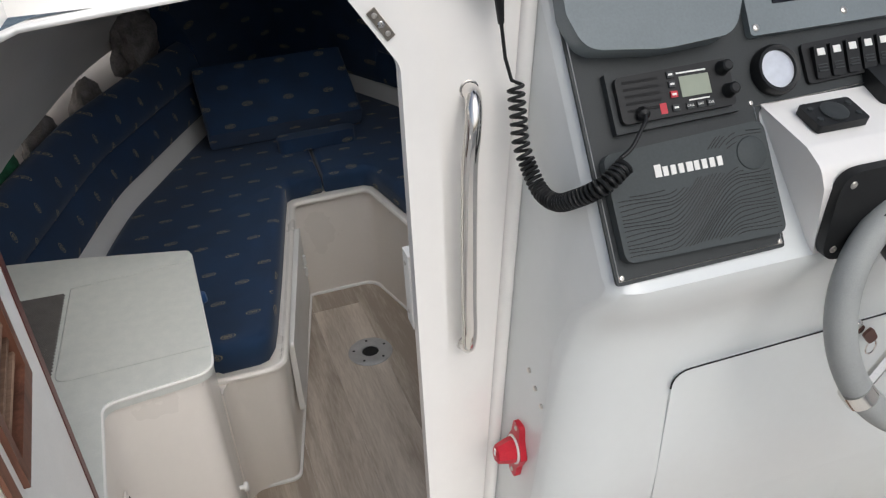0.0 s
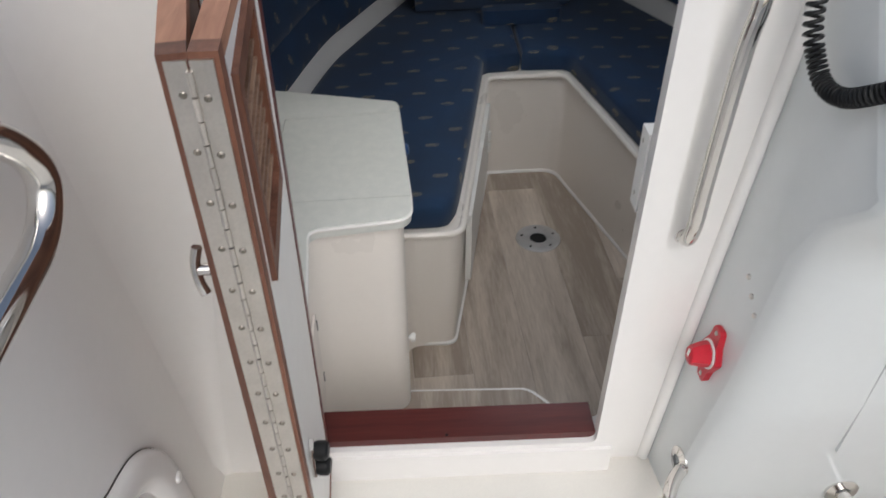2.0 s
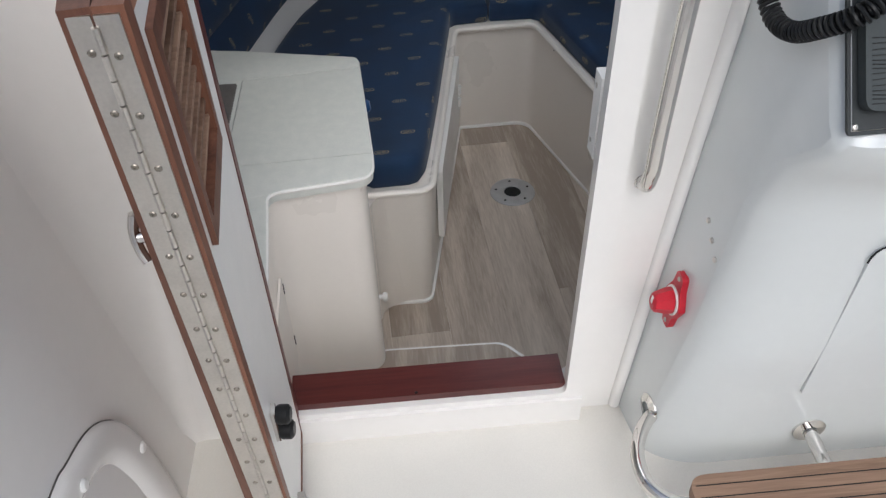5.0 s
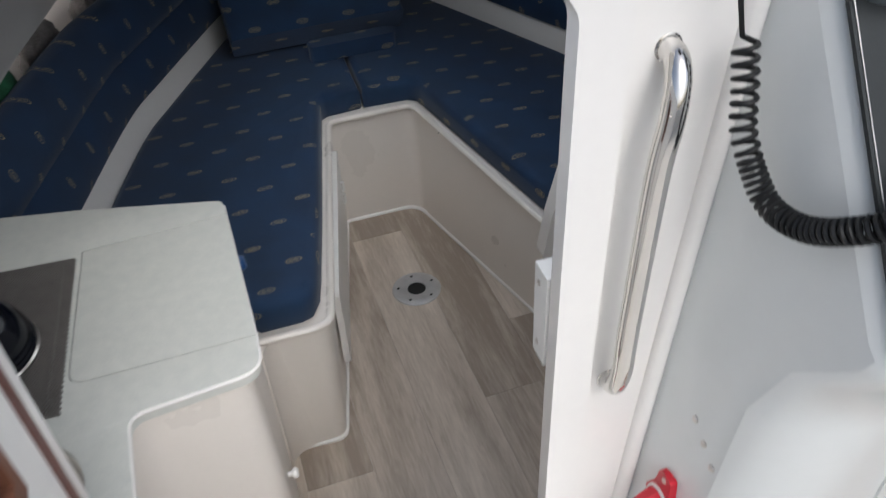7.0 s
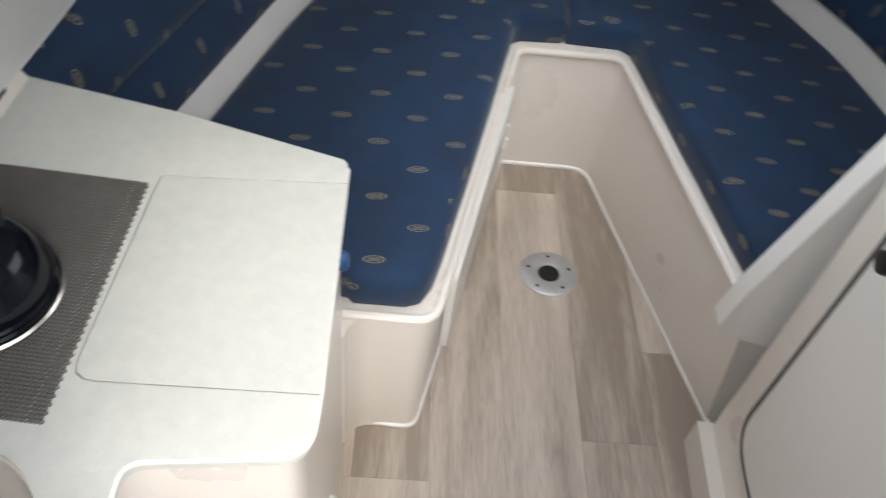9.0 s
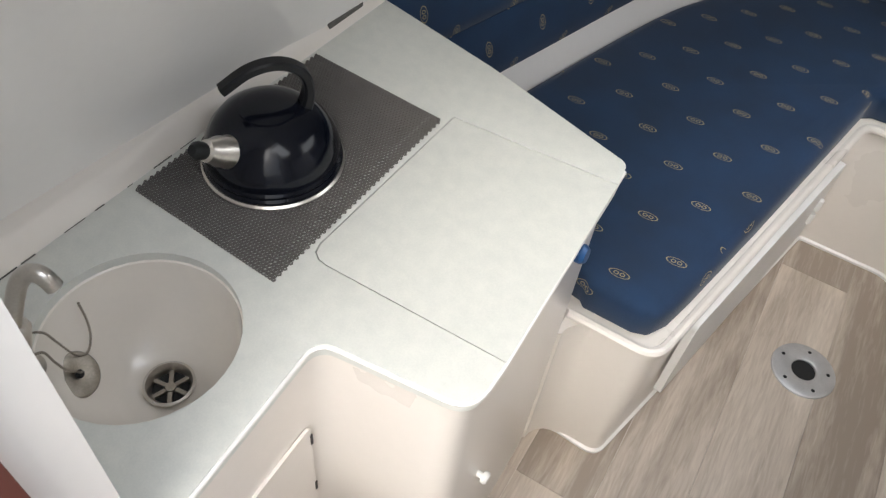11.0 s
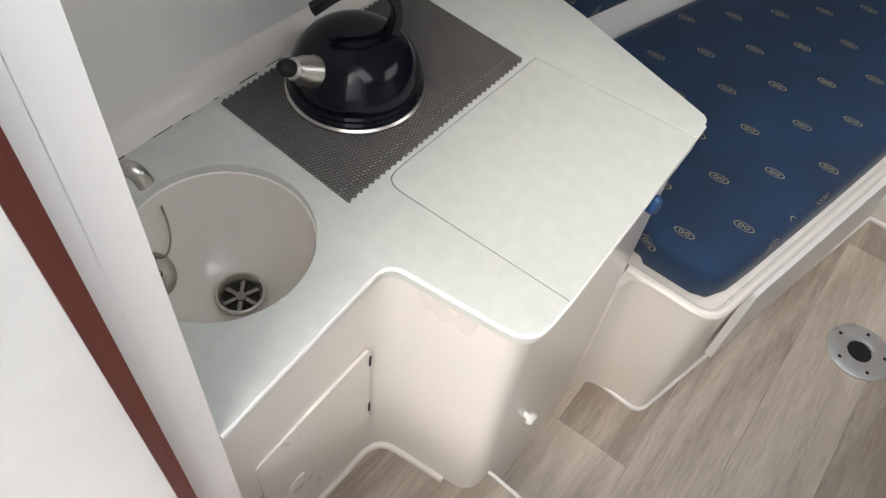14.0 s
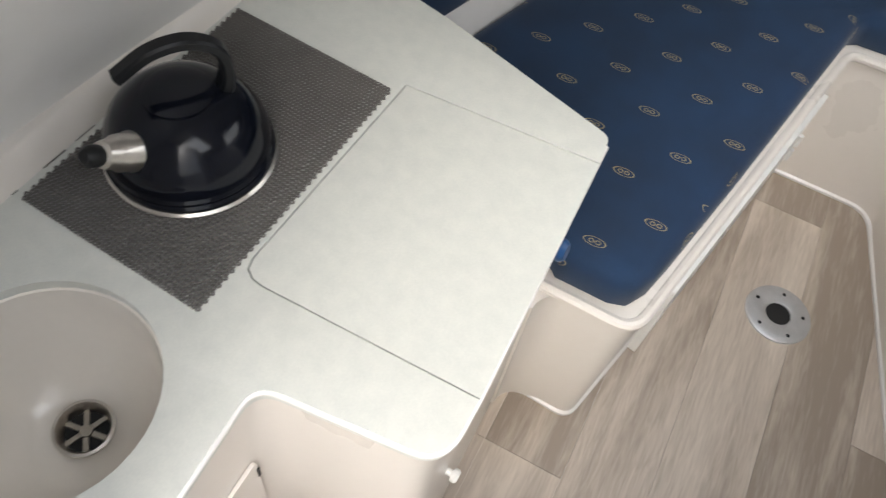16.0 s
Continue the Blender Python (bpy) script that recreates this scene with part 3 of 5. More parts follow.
lid = plate([(0.174, 0.4722), (-0.0865, 0.4589), (-0.0998, 0.4606), (-0.1102, 0.4678), (-0.1143, 0.4808), (-0.1143, 0.8008), (0.153, 0.8272)], 0.863, TOP_Z - 0.0005, "z", 0.003)
bm = bmesh.new()
tube(bm, [(x, y, TOP_Z - 0.006) for x, y in EDGE[1:] + [FORE[1]]], 0.0036, 8)
part("edge_band", bm, GELW, worktop, "rounded white edge of the worktop")
part("hatch_lid", lid, TOPW, worktop, "flush lift-out lid outlined by a dark gap")
bm = bmesh.new()
lathe(bm, [(0.1195, 0.872), (0.1165, 0.870), (0.1155, 0.858), (0.1135, 0.840), (0.1095, 0.820), (0.1030, 0.801), (0.0945, 0.784), (0.0835, 0.767), (0.0700, 0.753), (0.0580, 0.743), (0.048, 0.7368), (0.030, 0.7355), (0, 0.7355)], 64, Matrix.Translation((*SINK_C, 0)), cap=False)
sink = part("basin", bm, BASIN, worktop, "glossy cream round basin")
DRAIN = Matrix.Translation((SINK_C[0] + 0.002, SINK_C[1] + 0.0125, 0.0095)) @ Matrix.Diagonal((0.86, 0.86, 1, 1))
bm = bmesh.new()
lathe(bm, [(0.039, 0.7395), (0.039, 0.7425), (0.035, 0.7435), (0.030, 0.736), (0.028, 0.728), (0, 0.728)], 32, DRAIN, cap=False)
drain = part("drain", bm, BRUSHED, worktop, "stainless steel strainer drain")
for k in range(6):
    a = radians(60 * k + 12)
    bm = block(0.009, 0.0295, -0.0034, 0.0034, 0.7285, 0.7325, 0.001, 1, DRAIN @ Matrix.Rotation(a, 4, "Z"))
    part("strainer_bar", bm, BRONZE, drain)
bm = bmesh.new()
lathe(bm, [(0.0085, 0.7285), (0.0085, 0.7335), (0, 0.7335)], 16, DRAIN, cap=False)
part("strainer_hub", bm, BRONZE, drain)
bm = bmesh.new()
lathe(bm, [(0.0295, 0.7284), (0, 0.7284)], 24, DRAIN, cap=False)
part("drain_hole", bm, GAP, drain)

# splash strip between worktop and liner
bm = bmesh.new()
prism(bm, [(-0.381, 0.880), (-0.3815, 0.888), (-0.398, 0.914), (-0.404, 0.918), (-0.48, 0.918), (-0.48, 0.880)], 0.0865, 0.985, "y")
splash = tagged(link("splash_strip", bm, GEL), "narrow cream upstand behind the worktop", "trim", kind="structure")
part("vent_slot", plate([(0.84, 0.900), (0.93, 0.900), (0.93, 0.908), (0.84, 0.908)], -0.400, -0.3875, "x", 0.001), SEAL, splash, "dark rubber slot")
rnd = random.Random(5)
for k in range(9):
    y0 = 0.13 + 0.052 * k + rnd.uniform(0, 0.02)
    bm = bmesh.new()
    tube(bm, [(-0.3808, y0, TOP_Z + 0.0006), (-0.3806, y0 + rnd.uniform(0.008, 0.035), TOP_Z + 0.0006)], rnd.uniform(0.0005, 0.0011), 6)
    part("sealant_line", bm, SEAL, splash, "dirty gap in the sealant")

# front details of the galley
bm = bmesh.new()
foot = [p for p in BODY if p[0] > -0.04 and p[1] < 0.42]
tube(bm, [(x + 0.002, y - 0.002, STEP_Z + 0.004) for x, y in foot if x < 0.10] + [(0.105, 0.3925, STEP_Z + 0.004)], 0.0075, 8)
part("foot_cove", bm, GEL, galley, "cream moulded cove along the step")
rd = part("recess_door", plate(fillet([(0.128, 0.40), (0.343, 0.455), (0.343, 0.69), (0.128, 0.655)], 0.008, 3), -0.0335, -0.0285, "x", 0.002), GEL, galley, "cream recess locker door")
for z in (0.50, 0.655):
    part("hinge", block(-0.0305, -0.0272, 0.3405, 0.3445, z - 0.013, z + 0.013, 0.001), BLACK, rd)
part("finger_pull", plate(fillet([(0.17, 0.475), (0.20, 0.485), (0.20, 0.505), (0.17, 0.495)], 0.008, 3), -0.0287, -0.026, "x", 0.001), WHITEP, rd)
fd = part("side_door", plate(fillet([(0.45, 0.10), (0.845, 0.10), (0.845, 0.835), (0.45, 0.835)], 0.02, 4), 0.0, 0.010, "x", 0.003, m=Matrix.Translation((0.146, 0.0, 0.0)) @ Matrix.Rotation(radians(2.4), 4, "Z") @ Matrix.Translation((0.012, 0, 0))), GEL, galley, "cream side door of the galley")
bm = bmesh.new()
lathe(bm, [(0.006, 0), (0.006, 0.012), (0.011, 0.013), (0.012, 0.020), (0.009, 0.024), (0, 0.024)], 14, aim((0.150, 0.545, 0.41), (1, 0, 0)), cap=False)
part("knob", bm, WHITEP, fd, "small white plastic knob")
bl = bmesh.new()
lathe(bl, [(0.010, 0), (0.010, 0.012), (0.014, 0.014), (0.015, 0.026), (0.011, 0.032), (0, 0.032)], 16, aim((0.140, 0.705, 0.85), (1, 0, 0.15)), cap=False)
part("latch_knob", bl, BLUEP, fd, "blue plastic push latch")

# tap, with its plug on a ball chain
tapx, tapy = -0.262, 0.137
tap = thing("sink_tap", "chrome swan-neck tap on an oval base beside the sink", "tap")
bm = bmesh.new()
lathe(bm, [(0.030, 0), (0.030, 0.004), (0.022, 0.008), (0.016, 0.012), (0.0155, 0.065), (0.012, 0.070), (0, 0.070)], 24, Matrix.Translation((tapx, tapy, TOP_Z)) @ Matrix.Rotation(radians(-20), 4, "X"), cap=False)
part("base", bm, BRUSHED, tap)
bm = bmesh.new()
tube(bm, spline([(tapx + 0.001, tapy + 0.008, TOP_Z + 0.045), (tapx + 0.004, tapy + 0.034, TOP_Z + 0.100), (tapx + 0.012, tapy + 0.045, TOP_Z + 0.128), (tapx + 0.024, tapy + 0.053, TOP_Z + 0.140), (tapx + 0.034, tapy + 0.058, TOP_Z + 0.137), (tapx + 0.041, tapy + 0.061, TOP_Z + 0.122)], 6), 0.0098, 14)
part("spout", bm, BRUSHED, tap)
bm = bmesh.new()
tube(bm, [(tapx - 0.012, tapy - 0.004, TOP_Z + 0.03), (tapx - 0.03, tapy - 0.012, TOP_Z + 0.034)], 0.008, 12)
part("lever", bm, BRUSHED, tap)
plug = thing("sink_plug", "steel sink plug with a black seal on a ball chain", "plug")
pm = aim((-0.270, 0.194, 0.790), (0.75, 0.32, 0.75)) @ Matrix.Diagonal((1.16, 1.16, 1, 1))
bm = bmesh.new()
lathe(bm, [(0.023, -0.004), (0.026, 0.0), (0.024, 0.003), (0.012, 0.0035), (0.008, 0.002), (0, 0.002)], 28, pm, cap=False)
part("disc", bm, BRONZE, plug)
bm = bmesh.new()
lathe(bm, [(0.0235, -0.006), (0.0265, -0.003), (0.0255, 0.0005)], 28, pm, cap=False)
part("seal", bm, BLACK, plug, "black rubber seal")
bm = bmesh.new()
lathe(bm, [(0.004, 0.002), (0.005, 0.006), (0.003, 0.010), (0, 0.010)], 10, pm, cap=False)
part("ring", bm, BLACK, plug)
chain_pts = spline([(-0.264, 0.197, 0.798), (-0.268, 0.185, 0.815), (-0.266, 0.177, 0.845), (-0.258, 0.168, 0.886), (-0.264, 0.152, 0.889), (-0.276, 0.150, 0.893), (-0.290, 0.168, 0.890), (-0.277, 0.184, 0.890), (-0.280, 0.194, 0.855), (-0.279, 0.205, 0.815), (-0.279, 0.219, 0.800), (-0.284, 0.233, 0.812), (-0.296, 0.243, 0.828), (-0.307, 0.247, 0.852)], 16)
bm = bmesh.new()
for p in chain_pts[::2]:
    bmesh.ops.create_icosphere(bm, subdivisions=1, radius=0.0019, matrix=Matrix.Translation(p))
part("chain", bm, BRONZE, plug, "steel ball chain")

# non-slip mat on the worktop: an open net of small rings
mat_o, mat_u, mat_v = Vector((-0.120, 0.397)), Vector((-0.251, 0.006)), Vector((-0.004, 0.385))
nu, nv = 46, 70
verts, faces = [], []
for i in range(nu):
    for j in range(nv):
        a = mat_o + mat_u * ((i + 0.5 + 0.5 * (j % 2)) / (nu + 0.5)) + mat_v * ((j + 0.5) / nv)
        hole_row = i == 3
        rx, ry = 0.0035, 0.0033
        inner = 0.62 if hole_row else 0.34
        base = len(verts)
        for k in range(6):
            an = radians(60 * k)
            verts.append((a.x + rx * math.cos(an), a.y + ry * math.sin(an), TOP_Z + 0.0008))
        for k in range(6):
            an = radians(60 * k)
            verts.append((a.x + rx * 0.72 * math.cos(an), a.y + ry * 0.72 * math.sin(an), TOP_Z + 0.0034))
        for k in range(6):
            an = radians(60 * k)
            verts.append((a.x + rx * inner * math.cos(an), a.y + ry * inner * math.sin(an), TOP_Z + 0.0010))
        for k in range(6):
            l = (k + 1) % 6
            faces.append((base + k, base + l, base + 6 + l, base + 6 + k))
            faces.append((base + 6 + k, base + 6 + l, base + 12 + l, base + 12 + k))
me = bpy.data.meshes.new("mat_net")
me.from_pydata(verts, [], faces)
me.materials.append(MATG)
mat = tagged(new("non_slip_mat", me), "grey foam non-slip mat lying on the worktop", "mat")

# kettle
KC = Vector((-0.262, 0.559, TOP_Z + 0.004))
kettle = thing("kettle", "glossy black enamel whistling kettle on the grey mat", "kettle")
km = Matrix.Translation(KC)
bm = bmesh.new()
lathe(bm, [(0.094, 0.002), (0.0965, 0.006), (0.097, 0.012), (0.0945, 0.016), (0.0955, 0.021), (0.093, 0.025), (0.0935, 0.030), (0.090, 0.042), (0.082, 0.060), (0.069, 0.077), (0.052, 0.090), (0.040, 0.095), (0.037, 0.0955)], 56, km, cap=False)
kb = part("body", bm, ENAMEL, kettle)
bm = bmesh.new()
lathe(bm, [(0.090, 0.0), (0.0985, 0.001), (0.0995, 0.004), (0.0965, 0.007)], 56, km, cap=False)
part("base_ring", bm, BRUSHED, kettle, "bright steel base ring")
bm = bmesh.new()
lathe(bm, [(0.039, 0.0955), (0.039, 0.098), (0.030, 0.102), (0.014, 0.104), (0.006, 0.1045), (0, 0.1045)], 32, km, cap=False)
part("lid", bm, ENAMEL, kettle, "flush black lid")
sp = Vector((-0.10, -1.0, 0)).normalized()
hd = Vector((0.55, 0.83, 0)).normalized()
bm = bmesh.new()
arc = spline([KC + hd * a + Vector((0, 0, h)) for a, h in ((0.046, 0.076), (0.056, 0.112), (0.049, 0.143), (0.020, 0.161), (-0.018, 0.158), (-0.056, 0.136))], 7)
across = Vector((-hd.y, hd.x, 0))
rings = []
for i, p in enumerate(arc):
    t = (arc[min(i + 1, len(arc) - 1)] - arc[max(i - 1, 0)]).normalized()
    q = t.cross(across).normalized()
    f = i / (len(arc) - 1)
    w, d = (0.0135 - 0.004 * min(1, f * 3)), 0.0065 + 0.0025 * (1 - min(1, f * 4))
    rings.append([bm.verts.new(p + across * w * a + q * d * b) for a, b in ((-1, -0.6), (-0.7, -1), (0.7, -1), (1, -0.6), (1, 0.6), (0.7, 1), (-0.7, 1), (-1, 0.6))])
for a, b in zip(rings, rings[1:]):
    for j in range(8):
        bm.faces.new((a[j], a[(j + 1) % 8], b[(j + 1) % 8], b[j]))
bm.faces.new(rings[0][::-1])
bm.faces.new(rings[-1])
handle = part("handle", bm, BAKELITE, kettle, "matt black plastic handle")
bm = bmesh.new()
s0 = KC + sp * 0.070 + Vector((0, 0, 0.062))
sdir = (sp + Vector((0, 0, 0.72))).normalized()
lathe(bm, [(0.023, -0.014), (0.0225, 0.006), (0.021, 0.009), (0.020, 0.024), (0.0175, 0.028), (0.0145, 0.043), (0.010, 0.046)], 24, aim(s0, sdir), cap=False)
part("spout", bm, BRUSHED, kettle, "short chromed spout")
bm = bmesh.new()
lathe(bm, [(0.0105, 0.045), (0.012, 0.050), (0.0115, 0.060), (0.007, 0.066), (0, 0.066)], 16, aim(s0, sdir), cap=False)
part("whistle", bm, BLACK, kettle, "black whistle cap")

# ---------------------------------------------------------------- berth cushions
def padded(outline, z0, z1, r):
    """A flat cushion: straight side, rounded top edge, slightly crowned rim."""
    P = [Vector((p[0], p[1])) for p in outline]
    k = len(P)
    area = sum(P[i].x * P[(i + 1) % k].y - P[(i + 1) % k].x * P[i].y for i in range(k))
    sign = 1 if area > 0 else -1
    N = []
    for i in range(k):
        a, b = (P[i] - P[i - 1]).normalized(), (P[(i + 1) % k] - P[i]).normalized()
        n = Vector((-(a + b).y, (a + b).x))
        n = n.normalized() if n.length > 1e-6 else Vector((-a.y, a.x))
        N.append(n * sign / max(0.5, n.dot(Vector((-a.y, a.x)))))
    bm = bmesh.new()
    rings = [[bm.verts.new((*(P[i] + N[i] * d), z)) for i in range(k)] for d, z in ((0.006, z0), (0.0, z0 + 0.012), (0.0, z1 - r), (r * 0.08, z1 - r * 0.62), (r * 0.29, z1 - r * 0.29), (r * 0.62, z1 - r * 0.08), (r, z1))]
    for a, b in zip(rings, rings[1:]):
        for i in range(k):
            bm.faces.new((a[i], a[(i + 1) % k], b[(i + 1) % k], b[i]))
    bm.faces.new(rings[-1])
    bm.faces.new(rings[0][::-1])
    return bm
def seat_part(y0, y1, side=0):
    pts = [(x + 0.006, y) for x, y, _ in seat_line if y0 <= y <= y1]
    return mirror(pts) if side else pts
port_c = [(0.146, 0.930), (0.250, 0.934), (0.280, 0.946), (0.300, 0.985), (0.316, 1.06), (0.362, 1.32), (0.452, 1.868), (0.458, 1.898), (0.482, 1.918), (0.602, 1.932), (0.606, 2.9)] + seat_part(1.06, 2.86)[::-1] + [(-0.335, 1.012), (-0.10, 0.975), (0.132, 0.942)]
star_c = [(0.612, 2.9), (0.608, 1.932), (0.765, 1.932), (0.792, 1.910), (0.803, 1.870), (0.988, 1.050), (1.05, 1.045), (1.56, 1.045)] + seat_part(1.09, 2.86, 1)
for name, pts, lab in (("berth_cushion", port_c, "navy patterned berth cushion beside the galley"), ("berth_cushion", star_c, "navy patterned berth cushion beside the partition")):
    bm = padded(pts, SEAT_Z + 0.002, CUSH_Z, 0.032)
    ob = tagged(link(name, bm, FAB, smooth=60), lab, "cushion", "berth cushions")
    box_uv(ob, *((5.5, PORT_PHASE) if pts is port_c else (-3.0, STAR_PHASE)))
bolster_prof = [(0.030, 0.600), (0.006, 0.610), (-0.004, 0.650), (0.014, 0.712), (0.036, 0.744), (0.026, 0.756), (0.024, 0.79), (0.038, 0.850), (0.070, 0.893), (0.105, 0.905), (0.135, 0.890), (0.15, 0.83), (0.15, 0.63)]
for side in (0, 1):
    line = [(x, y) for x, y, _ in seat_line if 0.93 < y < 2.72]
    if side:
        line = mirror(line)[::-1]
    bo = thing("backrest_bolster", "navy patterned two-roll backrest bolster along the hull side", "bolster", "backrest bolsters")
    for nm, prof in (("lower_roll", bolster_prof[:5] + [(0.12, 0.744), (0.12, 0.600)]), ("upper_roll", [(0.038, 0.7455)] + bolster_prof[5:11] + [(0.15, 0.83), (0.145, 0.7455)])):
        ob = part(nm, sweep(line, prof, True), FAB, bo, smooth=50)
        lay_uv(ob, lambda co, loop: (co.z * 1.25 + 0.05, co.y * 1.06))
# upholstered bow end
bowl = [(x, y) for x, y, _ in seat_line if y > 2.66]
bowl = bowl + mirror(bowl)[::-1][1:]
ob = tagged(link("bow_backrest", sweep(bowl, [(0.02, 0.60), (0.0, 0.64), (0.015, 0.78), (0.05, 0.92), (0.12, 1.04), (0.2, 1.08), (0.22, 0.6)], True), FAB, smooth=50), "navy patterned backrest round the bow end", "backrest")
lay_uv(ob, lambda co, loop: (co.x, co.z))
# loose backrest cushion leaning at the bow, with a narrow filler before it
mc = Matrix.Translation((0.55, 2.30, CUSH_Z + 0.055)) @ Matrix.Rotation(radians(4), 4, "Z") @ Matrix.Rotation(radians(-58), 4, "X")
bm = plate(fillet([(-0.34, -0.05), (0.31, -0.05), (0.31, 0.05), (-0.34, 0.05)], 0.02, 3), 0.0, 0.36, "z", 0.025, 3, m=mc)
ob = tagged(link("loose_cushion", bm, FAB, smooth=60), "navy patterned loose cushion leaning at the bow", "cushion")
lay_uv(ob, lambda co, loop: (co.x, co.z * 1.6))
bm = plate(fillet([(0.475, 2.165), (0.80, 2.185), (0.80, 2.255), (0.475, 2.235)], 0.03, 4), CUSH_Z + 0.001, CUSH_Z + 0.06, "z", 0.02, 3)
ob = tagged(link("bolster_pillow", bm, FAB, smooth=60), "narrow navy patterned pillow lying on the berth", "pillow")
box_uv(ob)
# soft stowed things on the side shelf
def bundle(name, label, cat, at, size, material, seed):
    bm = bmesh.new()
    bmesh.ops.create_icosphere(bm, subdivisions=4, radius=1.0)
    for v in bm.verts:
        n = noise.noise(v.co * 1.7 + Vector((seed, 0, 0))) * 0.35 + noise.noise(v.co * 4.1 + Vector((0, seed, 0))) * 0.14
        v.co *= 1 + n
        v.co.z = max(v.co.z, -0.75)
        v.co = Vector((v.co.x * size[0], v.co.y * size[1], v.co.z * size[2])) + Vector(at)
    return tagged(link(name, bm, material, smooth=60), label, cat)
bundle("cloth_bag", "crumpled dark green cloth bag on the side shelf", "bag", (-0.40, 1.60, 0.80), (0.07, 0.17, 0.12), GREEN, 3)
bundle("folded_towel", "crumpled grey cloth stowed on the side shelf", "cloth", (-0.34, 2.02, 0.78), (0.06, 0.15, 0.11), BAGG, 7)
bundle("folded_towel", "crumpled grey cloth stowed on the side shelf", "cloth", (-0.22, 2.42, 0.77), (0.06, 0.20, 0.11), BAGG, 11)
bundle("folded_towel", "crumpled grey cloth stowed on the side shelf", "cloth", (-0.02, 2.80, 0.90), (0.10, 0.26, 0.16), BAGG, 19)
bundle("cloth_bag", "pale crumpled cloth pouch at the worktop end", "bag", (-0.405, 1.06, 0.80), (0.045, 0.06, 0.10), BAGG, 15)

# ---------------------------------------------------------------- starboard partition with its door
part_w = tagged(link("wall_partition", block(1.0, 1.03, 0.10, 0.955, -0.004, 1.60, 0.006, 2), GEL), "cream partition of the toilet compartment", "wall", kind="structure")
part("plinth", block(0.965, 1.005, 0.10, 0.965, -0.004, 0.10, 0.01, 3), GEL, part_w)
gm = fillet([(0.893, 0.425), (1.03, 0.385), (1.03, 1.60), (1.022, 1.60), (1.015, 0.96), (0.915, 0.565)], [0.025, 0, 0, 0, 0.02, 0.02], 4)
part("gusset", plate(gm, 0.985, 1.035, "y", 0.008, 3), GELW, part_w, "rounded cream gusset at the berth end")
tdoor = tagged(new("door_1"), "closed cream toilet compartment door in a dark rubber seal", "door", kind="structure")
do = fillet([(0.20, 0.225), (0.865, 0.235), (0.865, 1.45), (0.20, 1.45)], [0.05, 0.09, 0.05, 0.05], 7)
part("leaf", plate(do, 0.990, 0.9995, "x", 0.003), GELW, tdoor)
bm = bmesh.new()
tube(bm, [(0.9935, y, z) for y, z in do], 0.0075, 8, closed=True)
part("seal", bm, SEAL, tdoor, "dark rubber edge seal")
lk = part("lock_plate", block(0.9855, 0.990, 0.764, 0.792, 0.835, 0.945, 0.0015), BRUSHED, tdoor, "steel lock plate")
bm = bmesh.new()
lathe(bm, [(0.008, 0), (0.008, 0.022), (0.006, 0.026), (0.017, 0.028), (0.020, 0.036), (0.018, 0.046), (0, 0.048)], 20, aim((0.9855, 0.780, 0.890), (-1, 0.1, 0)), cap=False)
part("knob", bm, BLACK, lk, "black knob on a chromed stem")

# floor socket for a table leg
fl = thing("table_socket", "round aluminium table leg socket screwed to the floor", "floor socket")
fm = Matrix.Translation((0.640, 1.457, 0.0))
bm = bmesh.new()
lathe(bm, [(0.083, 0.0), (0.082, 0.004), (0.076, 0.006), (0.036, 0.0065), (0.032, 0.005), (0.031, 0.0015)], 48, fm, cap=False)
part("flange", bm, ALU, fl)
bm = bmesh.new()
lathe(bm, [(0.0315, 0.0016), (0.02, 0.0012), (0, 0.0012)], 32, fm, cap=False)
part("socket_cup", bm, GAP, fl, "dark socket")
for k in range(5):
    a = radians(72 * k + 20)
    screw(fl, (0.640 + 0.062 * math.cos(a), 1.457 + 0.062 * math.sin(a), 0.0058), (0, 0, 1), 0.005, BLACK)

